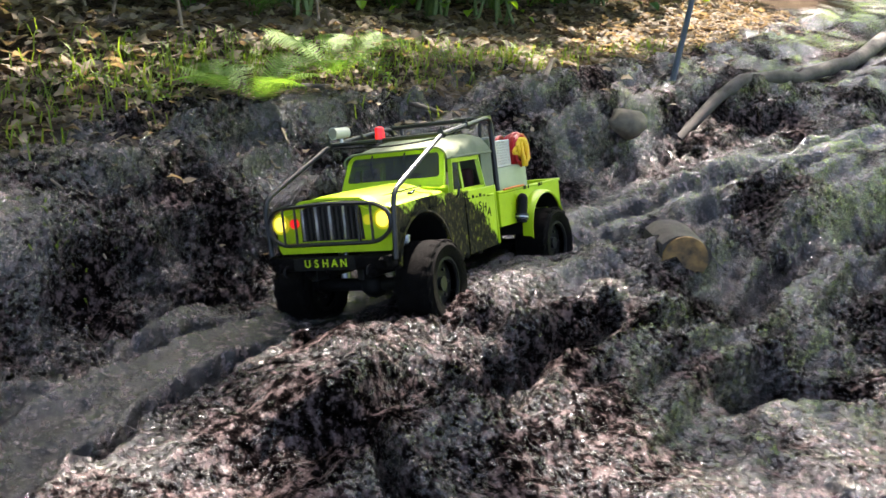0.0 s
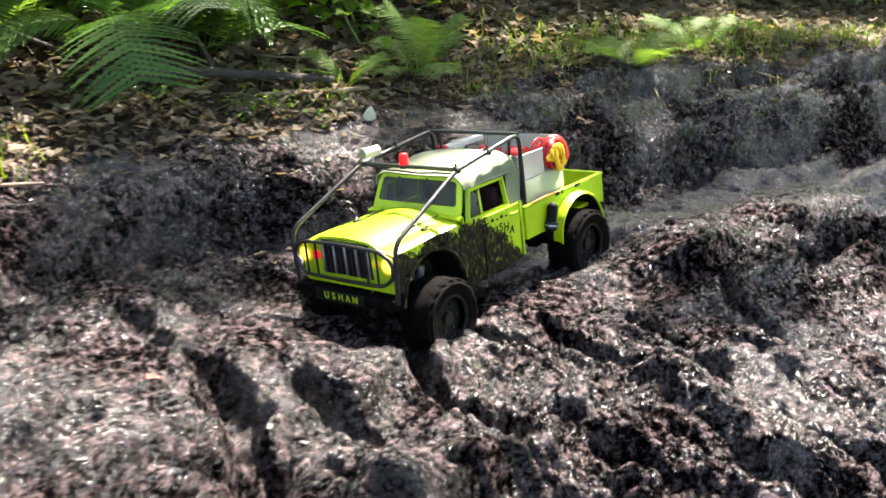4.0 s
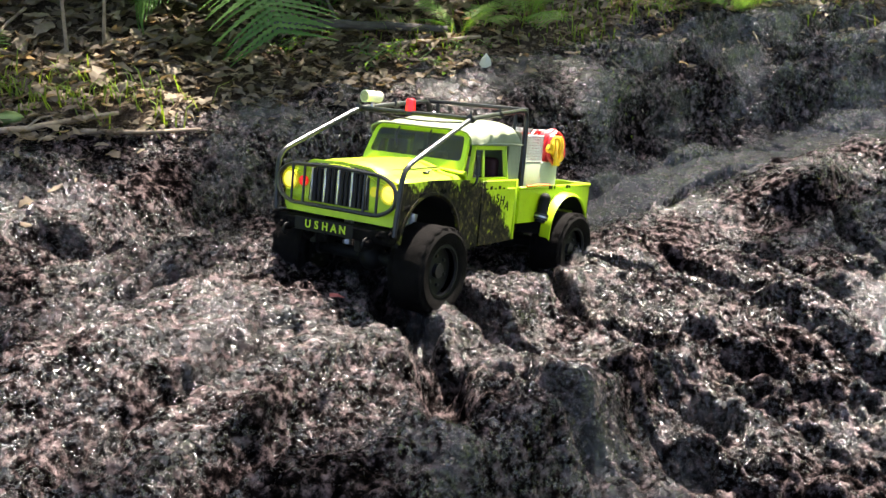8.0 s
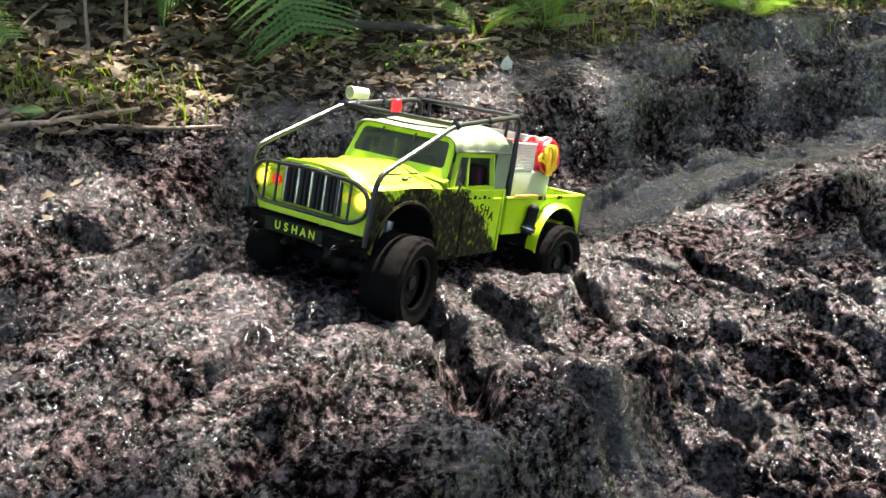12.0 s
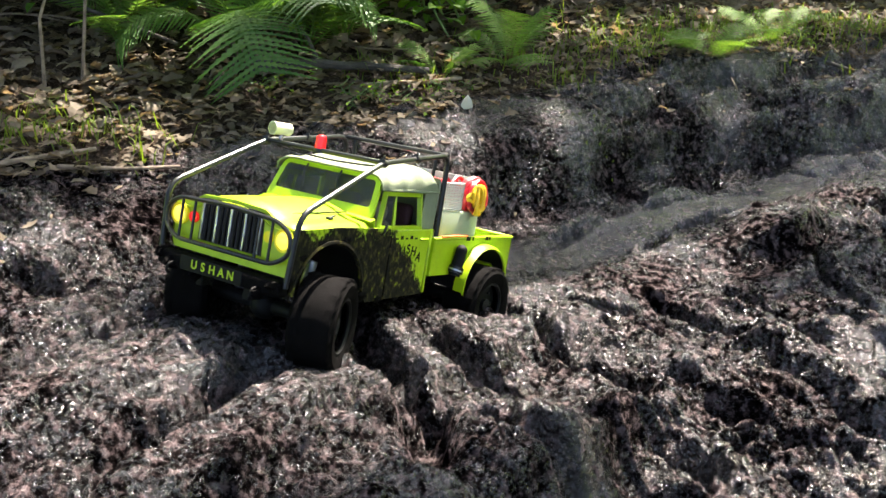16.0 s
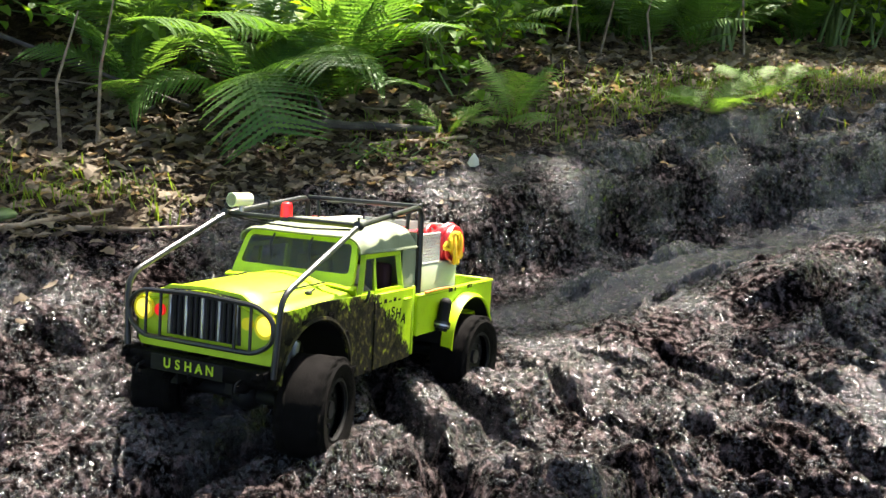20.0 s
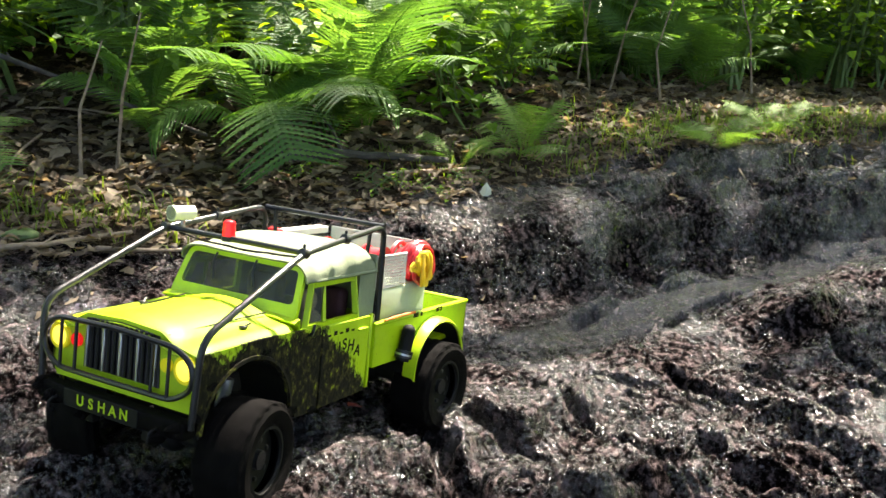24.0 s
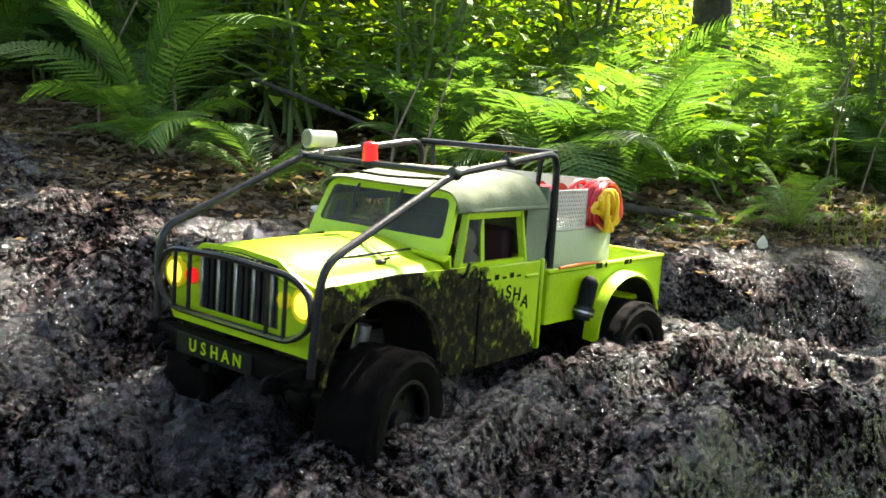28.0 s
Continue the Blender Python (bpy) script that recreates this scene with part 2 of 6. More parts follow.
def body_paint(mud_to=None):
    """Fluorescent paint, with dried splashes; mud_to: how high (m) the thick mud reaches on a panel."""
    m, n, l, b = material("yellow_green_paint" if mud_to is None else "muddied_yellow_green_paint")
    co = n.new("ShaderNodeTexCoord").outputs["Object"]
    grime = noise_node(n, l, 45.0, 6, 0.65, co)
    c = ramp(n, l, grime.outputs[0], [(0.25, (0.26, 0.38, 0.002)), (0.5, (0.32, 0.47, 0.0025)), (0.8, (0.36, 0.52, 0.004))])
    specks = noise_node(n, l, 330.0, 3, 0.6, co)
    sm = ramp(n, l, specks.outputs[0], [(0.68, (0, 0, 0)), (0.74, (1, 1, 1))])
    col = n.new("ShaderNodeMixRGB")
    l.new(sm.outputs[0], col.inputs[0])
    l.new(c.outputs[0], col.inputs[1])
    col.inputs[2].default_value = (0.16, 0.17, 0.03, 1)
    l.new(col.outputs[0], b.inputs["Base Color"])
    b.inputs["Roughness"].default_value = 0.38
    if mud_to is not None:
        sep = n.new("ShaderNodeSeparateXYZ")
        l.new(co, sep.inputs[0])
        blades = n.new("ShaderNodeMapping")
        blades.inputs["Scale"].default_value = (125.0, 80.0, 85.0)
        blades.inputs["Rotation"].default_value = (0, radians(38), 0)
        l.new(co, blades.inputs[0])
        streak = noise_node(n, l, 1.0, 7, 0.7, blades.outputs[0])
        lump = noise_node(n, l, 22.0, 3, 0.5, co)
        edge = n.new("ShaderNodeMath")
        edge.operation = "MULTIPLY_ADD"
        l.new(lump.outputs[0], edge.inputs[0])
        edge.inputs[1].default_value = 0.1
        slope = n.new("ShaderNodeMapRange")
        slope.inputs["From Min"].default_value, slope.inputs["From Max"].default_value = -0.02, 0.065
        slope.inputs["To Min"].default_value, slope.inputs["To Max"].default_value = mud_to - 0.08, mud_to - 0.006
        l.new(sep.outputs["X"], slope.inputs[0])
        l.new(slope.outputs[0], edge.inputs[2])
        low = n.new("ShaderNodeMath")
        low.operation = "SUBTRACT"
        l.new(edge.outputs[0], low.inputs[0])
        l.new(sep.outputs["Z"], low.inputs[1])
        gain = n.new("ShaderNodeMath")
        gain.operation, gain.inputs[1].default_value = "MULTIPLY", 12.0
        l.new(low.outputs[0], gain.inputs[0])
        total = n.new("ShaderNodeMath")
        total.operation = "ADD"
        l.new(gain.outputs[0], total.inputs[0])
        l.new(streak.outputs[0], total.inputs[1])
        cover = ramp(n, l, total.outputs[0], [(0.5, (0, 0, 0)), (0.62, (1, 1, 1))])
        dirt = ramp(n, l, streak.outputs[0], [(0.32, (0.0015, 0.0012, 0.0008)), (0.5, (0.007, 0.0058, 0.003)), (0.6, (0.045, 0.038, 0.01)), (0.7, (0.22, 0.27, 0.008))])
        muddy = n.new("ShaderNodeMixRGB")
        l.new(cover.outputs[0], muddy.inputs[0])
        l.new(col.outputs[0], muddy.inputs[1])
        l.new(dirt.outputs[0], muddy.inputs[2])
        l.new(muddy.outputs[0], b.inputs["Base Color"])
        bump(n, l, streak.outputs[0], 0.4, 0.002, b)
        for socket, clean, dirty in (("Roughness", 0.38, 0.75), ("Specular IOR Level", 0.5, 0.12)):
            s = n.new("ShaderNodeMapRange")
            s.inputs["To Min"].default_value, s.inputs["To Max"].default_value = clean, dirty
            l.new(cover.outputs[0], s.inputs[0])
            l.new(s.outputs[0], b.inputs[socket])
    return m


def glassy(name, tint, rough=0.05, alpha_mix=0.75):
    """Thin clear sheet: mostly see-through, with gloss."""
    m, n, l, b = material(name)
    b.inputs["Base Color"].default_value = (*tint, 1)
    b.inputs["Roughness"].default_value = rough
    tr = n.new("ShaderNodeBsdfTransparent")
    tr.inputs[0].default_value = (*[0.5 + 0.5 * c for c in tint], 1)
    ms = n.new("ShaderNodeMixShader")
    ms.inputs[0].default_value = alpha_mix
    l.new(b.outputs[0], ms.inputs[1])
    l.new(tr.outputs[0], ms.inputs[2])
    l.new(ms.outputs[0], n["Material Output"].inputs[0])
    return m


def glowing(name, colour, strength):
    m, n, l, b = material(name)
    b.inputs["Base Color"].default_value = (*colour, 1)
    b.inputs["Roughness"].default_value = 0.25
    b.inputs["Emission Color"].default_value = (*colour, 1)
    b.inputs["Emission Strength"].default_value = strength
    return m


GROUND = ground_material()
PAINT, MUDDY = body_paint(), body_paint(0.125)
BLACK = worn("black_tube_paint", (0.004, 0.004, 0.0045), (0.015, 0.015, 0.016), 60, (0.22, 0.45), gloss=0.35)
PLASTIC = worn("black_plastic", (0.0018, 0.0018, 0.0018), (0.007, 0.0065, 0.006), 50, (0.5, 0.8), gloss=0.15)
RUBBER = worn("muddy_rubber", (0.001, 0.0009, 0.0009), (0.005, 0.0042, 0.004), 90, (0.55, 0.85), relief=0.003, gloss=0.04)
STEEL = worn("scuffed_steel", (0.25, 0.25, 0.26), (0.5, 0.5, 0.5), 60, (0.25, 0.45), 0.9)
CANVAS = worn("grey_green_canvas", (0.1, 0.12, 0.07), (0.17, 0.195, 0.12), 18, (0.75, 0.95), relief=0.0012)
TANK = worn("pale_grey_plastic", (0.28, 0.32, 0.21), (0.36, 0.4, 0.27), 25, (0.45, 0.65))
WHITE = worn("white_enamel", (0.42, 0.42, 0.39), (0.55, 0.55, 0.51), 30, (0.3, 0.5))
CREAM = worn("cream_plastic", (0.45, 0.45, 0.33), (0.58, 0.57, 0.44), 40, (0.35, 0.5))
RED = worn("red_plastic", (0.34, 0.005, 0.012), (0.5, 0.01, 0.018), 40, (0.3, 0.5))
YELLOW = worn("yellow_hose", (0.75, 0.42, 0.01), (0.85, 0.55, 0.02), 40, (0.35, 0.55))
ORANGE = worn("orange_strap", (0.6, 0.12, 0.02), (0.75, 0.2, 0.03), 40, (0.5, 0.7))
DARK = worn("dark_cab_lining", (0.01, 0.009, 0.009), (0.025, 0.02, 0.02), 40, (0.6, 0.9))
MAROON = worn("maroon_cloth", (0.02, 0.003, 0.004), (0.04, 0.006, 0.008), 40, (0.7, 0.9))
BEIGE = worn("beige_plastic", (0.5, 0.38, 0.26), (0.62, 0.48, 0.34), 40, (0.4, 0.6))
GLASS = glassy("clear_sheet", (0.2, 0.21, 0.2), 0.08, 0.86)
SMOKY = glassy("scuffed_clear_sheet", (0.6, 0.62, 0.6), 0.25, 0.6)
LAMP = glowing("warm_headlight", (0.95, 0.68, 0.06), 0.3)
AMBER = glowing("amber_lens", (0.7, 0.62, 0.02), 0.03)
REDLAMP = glowing("red_beacon_lens", (0.7, 0.012, 0.015), 0.12)
FERN = leafy("fern_green", (0.06, 0.135, 0.03), (0.16, 0.27, 0.075), (1.1, 1.15, 0.4), 0.45)
FERN_PALE = leafy("pale_fern_green", (0.1, 0.2, 0.035), (0.22, 0.34, 0.08), (0.95, 1.0, 0.4), 0.55)
LEAF = leafy("leaf_green", (0.075, 0.165, 0.018), (0.25, 0.38, 0.035), (1.5, 1.5, 0.25), 0.5)
LEAF_DARK = leafy("dull_leaf_green", (0.035, 0.085, 0.03), (0.07, 0.14, 0.05), (0.8, 1.0, 0.5), 0.35)
GRASS = leafy("grass_green", (0.08, 0.14, 0.02), (0.2, 0.27, 0.05), (1.0, 1.0, 0.3), 0.5)
CANOPY = leafy("high_leaf_green", (0.03, 0.05, 0.022), (0.07, 0.095, 0.05), (0.9, 1.0, 0.75), 0.5)
DEAD = leafy("dead_leaf_brown", (0.03, 0.021, 0.015), (0.42, 0.345, 0.25), (0.8, 0.65, 0.4), 0.7)
BARK = worn("grey_brown_bark", (0.018, 0.015, 0.013), (0.075, 0.065, 0.055), 30, (0.8, 0.95), relief=0.006)
TWIG = worn("dry_twig", (0.1, 0.07, 0.045), (0.28, 0.21, 0.15), 60, (0.7, 0.9), relief=0.001)
CUTWOOD = worn("weathered_cut_wood", (0.02, 0.012, 0.005), (0.3, 0.17, 0.05), 45, (0.6, 0.85), relief=0.002)
STONE = worn("muddy_stone", (0.04, 0.032, 0.022), (0.17, 0.14, 0.09), 25, (0.6, 0.85), relief=0.003)
CAKE = worn("wet_black_mud", (0.001, 0.0008, 0.0008), (0.008, 0.006, 0.006), 120, (0.2, 0.5), relief=0.003)
STALK = worn("green_stalk", (0.05, 0.09, 0.02), (0.11, 0.16, 0.04), 60, (0.5, 0.7))


# ---- mesh helpers ----
def mesh_of(name, bm, mat):
    me = bpy.data.meshes.new(name)
    bm.to_mesh(me)
    bm.free()
    for m in mat if isinstance(mat, (list, tuple)) else [mat]:
        me.materials.append(m)
    return me


def part(name, bm, mat, parent, label="", smooth=True, at=None):
    """One mesh object under a thing or a part (or at top level, with parent None)."""
    me = mesh_of(name, bm, mat)
    if smooth:
        me.polygons.foreach_set("use_smooth", [True] * len(me.polygons))
        me.set_sharp_from_angle(angle=radians(38))
    ob = new(name, me)
    if parent:
        ob.parent = parent
    if at:
        ob.matrix_basis = at
    return tagged(ob, label)


def shared(name, me, parent, at):
    ob = new(name, me)
    ob.parent = parent
    ob.matrix_basis = at
    return ob


def block(bm, lo, hi, bevel=0.0, segments=2):
    """A box between two corners, its edges rounded."""
    m = Matrix.Translation([(a + b) / 2 for a, b in zip(lo, hi)]) @ Matrix.Diagonal([b - a for a, b in zip(lo, hi)] + [1])
    r = bmesh.ops.create_cube(bm, size=1, matrix=m)
    if bevel:
        es = list({e for v in r["verts"] for e in v.link_edges})
        bmesh.ops.bevel(bm, geom=es, offset=bevel, segments=segments, affect="EDGES", profile=0.5)
    return bm


def rod(bm, a, b, r, r2=None, n=12):
    """A round bar from a to b."""
    a, b = Vector(a), Vector(b)
    m = Matrix.Translation((a + b) / 2) @ (b - a).to_track_quat("Z", "Y").to_matrix().to_4x4()
    bmesh.ops.create_cone(bm, cap_ends=True, segments=n, radius1=r, radius2=r if r2 is None else r2, depth=(b - a).length, matrix=m)
    return bm


def ball(bm, c, r, sub=2, stretch=(1, 1, 1)):
    bmesh.ops.create_icosphere(bm, subdivisions=sub, radius=r, matrix=Matrix.Translation(c) @ Matrix.Diagonal((*stretch, 1)))
    return bm


def rounded(points, radius, steps=4):
    """A line with its corners rounded."""
    p = [Vector(v) for v in points]
    out = [p[0]]
    for a, b, c in zip(p, p[1:], p[2:]):
        r = min(radius, (b - a).length * 0.45, (c - b).length * 0.45)
        s, e = b + (a - b).normalized() * r, b + (c - b).normalized() * r
        for i in range(steps + 1):
            t = i / steps
            out.append(s.lerp(b, t).lerp(b.lerp(e, t), t))
    return out + [p[-1]]


def tube(bm, points, r, n=8, closed=False):
    """A round tube along a line; r: one radius, or one for each point."""
    p = [Vector(v) for v in points]
    radii = r if isinstance(r, (list, tuple)) else [r] * len(p)
    rings, side = [], None
    for i, v in enumerate(p):
        if closed:
            d = (p[(i + 1) % len(p)] - p[i - 1]).normalized()
        else:
            d = (p[min(i + 1, len(p) - 1)] - p[max(i - 1, 0)]).normalized()
        if side is None:
            side = d.orthogonal().normalized()
        side = (side - d * side.dot(d)).normalized()
        up = d.cross(side)
        rings.append([bm.verts.new(v + (side * math.cos(k * math.tau / n) + up * math.sin(k * math.tau / n)) * radii[i]) for k in range(n)])
    pairs = list(zip(rings, rings[1:])) + ([(rings[-1], rings[0])] if closed else [])
    for a, b in pairs:
        for k in range(n):
            bm.faces.new((a[k], a[(k + 1) % n], b[(k + 1) % n], b[k]))
    if not closed:
        bm.faces.new(rings[0][::-1])
        bm.faces.new(rings[-1])
    return bm


def plate(bm, outline, axis, lo, hi):
    """A flat outline (pairs) drawn out along an axis from lo to hi."""
    def at(u, v, w):
        return {"x": (w, u, v), "y": (u, w, v), "z": (u, v, w)}[axis]
    a = [bm.verts.new(at(u, v, lo)) for u, v in outline]
    b = [bm.verts.new(at(u, v, hi)) for u, v in outline]
    fa, fb = bm.faces.new(a), bm.faces.new(b)
    for i in range(len(a)):
        j = (i + 1) % len(a)
        bm.faces.new((a[i], a[j], b[j], b[i]))
    bmesh.ops.recalc_face_normals(bm, faces=bm.faces[:])
    return bm


def skin(bm, rows):
    """Faces over a net of points (rows of equal length)."""
    net = [[bm.verts.new(v) for v in row] for row in rows]
    for a, b in zip(net, net[1:]):
        for i in range(len(a) - 1):
            bm.faces.new((a[i], a[i + 1], b[i + 1], b[i]))
    return bm


def thicken(bm, by):
    bmesh.ops.recalc_face_normals(bm, faces=bm.faces[:])
    bmesh.ops.solidify(bm, geom=bm.faces[:], thickness=by)
    return bm


# ---- the ground ----
def lattice(x, y, size, seed):
    """Smooth noise in -1..1 at points (x, y), with cells of that size."""
    rng = np.random.default_rng(seed)
    table = rng.uniform(-1, 1, (256, 256))
    u, v = x / size + 91.3, y / size + 57.7
    i, j = np.floor(u).astype(int), np.floor(v).astype(int)
    fu, fv = u - i, v - j
    fu, fv = fu * fu * (3 - 2 * fu), fv * fv * (3 - 2 * fv)
    i0, j0, i1, j1 = i % 256, j % 256, (i + 1) % 256, (j + 1) % 256
    return (table[i0, j0] * (1 - fu) + table[i1, j0] * fu) * (1 - fv) + (table[i0, j1] * (1 - fu) + table[i1, j1] * fu) * fv


def to_line(x, y, line):
    """Distance from points to a line of (x, y) corners, and how far along it, 0 to 1."""
    best, along = np.full(np.shape(x), 1e9), np.zeros(np.shape(x))
    n = len(line) - 1
    for k, ((ax, ay), (bx, by)) in enumerate(zip(line, line[1:])):
        t = np.clip(((x - ax) * (bx - ax) + (y - ay) * (by - ay)) / ((bx - ax) ** 2 + (by - ay) ** 2), 0, 1)
        d = np.hypot(x - ax - t * (bx - ax), y - ay - t * (by - ay))
        along = np.where(d < best, (k + t) / n, along)
        best = np.minimum(best, d)
    return best, along


MUD_EDGE = [(-9, 3.2), (-1.65, 1.80), (-1.24, 1.44), (-1.04, 1.36), (-0.80, 1.38), (-0.66, 1.42), (-0.53, 1.54), (-0.43, 1.66), (-0.15, 1.79),
            (0.03, 1.93), (0.15, 2.07), (0.35, 2.19), (0.6, 2.28), (0.77, 2.37), (1.1, 2.52), (1.55, 2.82), (2.2, 3.22), (2.95, 3.9), (9, 8)]
# older ruts, furrows and holes of the mud: corners, half width, depth
FURROWS = [
    ([(-0.6, 0.68), (-0.513, 0.806), (-0.48, 0.869), (-0.442, 0.936), (-0.394, 0.996), (-0.326, 1.08)], 0.02, 0.03),
    ([(-0.41, 0.6), (-0.364, 0.68), (-0.345, 0.724), (-0.318, 0.768), (-0.288, 0.806), (-0.262, 0.853), (-0.229, 0.886)], 0.02, 0.032),
    ([(-0.6, 1.12), (-0.508, 1.166), (-0.43, 1.213), (-0.354, 1.256)], 0.016, 0.03),
    ([(-0.62, 0.84), (-0.557, 0.908), (-0.518, 0.953), (-0.469, 1.02), (-0.4, 1.09)], 0.012, 0.02),
    ([(-0.76, 0.674), (-0.718, 0.71), (-0.666, 0.787), (-0.62, 0.86)], 0.016, 0.026),
    ([(-0.627, 0.543), (-0.588, 0.579), (-0.545, 0.603)], 0.018, 0.024),
    ([(-0.331, 1.332), (-0.282, 1.22), (-0.204, 1.113), (-0.143, 1.05)], 0.021, 0.03),
    ([(-0.054, 1.074), (-0.009, 1.007), (0.027, 0.973), (0.06, 0.93)], 0.016, 0.034),
    ([(0.059, 1.237), (0.095, 1.151), (0.131, 1.083), (0.168, 1.037), (0.2, 1.0)], 0.023, 0.052),
    ([(0.159, 1.285), (0.208, 1.236), (0.265, 1.239)], 0.013, 0.028),
    ([(0.409, 1.31), (0.44, 1.235), (0.479, 1.175)], 0.015, 0.032),
    ([(0.178, 0.959), (0.216, 0.929), (0.274, 0.905)], 0.015, 0.032),
    ([(-0.143, 1.083), (-0.117, 0.999), (-0.082, 0.937), (-0.059, 0.878), (-0.04, 0.78)], 0.022, 0.034),
    ([(0.016, 0.846), (0.055, 0.805), (0.099, 0.78)], 0.015, 0.03),
    ([(0.281, 1.302), (0.337, 1.227), (0.394, 1.178), (0.449, 1.154)], 0.011, 0.026),
    ([(0.55, 1.42), (0.563, 1.34), (0.575, 1.29), (0.588, 1.236)], 0.014, 0.04),
    ([(0.651, 1.964), (0.713, 1.961), (0.79, 1.93)], 0.02, 0.05),
    ([(0.374, 1.8), (0.453, 1.84), (0.546, 1.89)], 0.016, 0.03),
    ([(0.303, 1.46), (0.358, 1.519), (0.453, 1.593)], 0.013, 0.026),
    ([(0.69, 1.452), (0.756, 1.521), (0.841, 1.545), (0.943, 1.612)], 0.036, 0.055),
    ([(1.022, 1.446), (1.111, 1.46), (1.225, 1.424)], 0.03, 0.04),
    ([(1.08, 1.85), (1.13, 1.86), (1.19, 1.855)], 0.036, 0.05),
    ([(1.096, 1.95), (1.339, 2.05), (1.72, 2.2), (2.12, 2.34)], 0.02, 0.03),
    ([(1.25, 1.86), (1.428, 1.936), (1.741, 2.115), (2.001, 2.2)], 0.02, 0.03),
    ([(0.239, 1.412), (0.314, 1.516), (0.423, 1.611), (0.556, 1.684)], 0.014, 0.034),
    ([(-0.21, 0.723), (-0.132, 0.826), (-0.06, 0.95)], 0.013, 0.02),
    ([(0.9, 1.98), (1.15, 2.09), (1.5, 2.25)], 0.016, 0.024),
    ([(0.16, 1.537), (0.283, 1.65), (0.462, 1.76), (0.616, 1.85)], 0.013, 0.022),
    ([(0.3, 1.02), (0.38, 0.96), (0.46, 0.92)], 0.014, 0.024),
    ([(0.2, 0.84), (0.28, 0.79), (0.35, 0.76)], 0.014, 0.026),
]
PUDDLE = [(0.18, 1.415), (0.322, 1.559), (0.507, 1.702), (0.713, 1.843), (1.05, 1.93), (1.339, 2.03), (1.72, 2.18), (2.4, 2.42)]
PUDDLE_2 = [(0.19, 1.52), (0.283, 1.633), (0.462, 1.739), (0.616, 1.826), (0.95, 2.02), (1.4, 2.2)]
# the way that the truck takes, and how far the ground lies over the even slope along it
WAY = [(-0.5, 0.62), (-0.256, 0.925), (-0.127, 1.116), (0.0, 1.25), (0.2, 1.43), (0.45, 1.62), (0.8, 1.83), (1.3, 2.03), (2.1, 2.3)]
WAY_HIGH = [0.01, 0.02, -0.012, -0.045, -0.07, -0.08, -0.075, -0.045, -0.02]


def between(t):
    """The truck's row at t seconds, straight between its rows."""
    a = np.array(TRUCK)
    return [np.interp(t, a[:, 0], np.unwrap(a[:, c], period=360) if c > 3 else a[:, c]) for c in range(1, 7)]


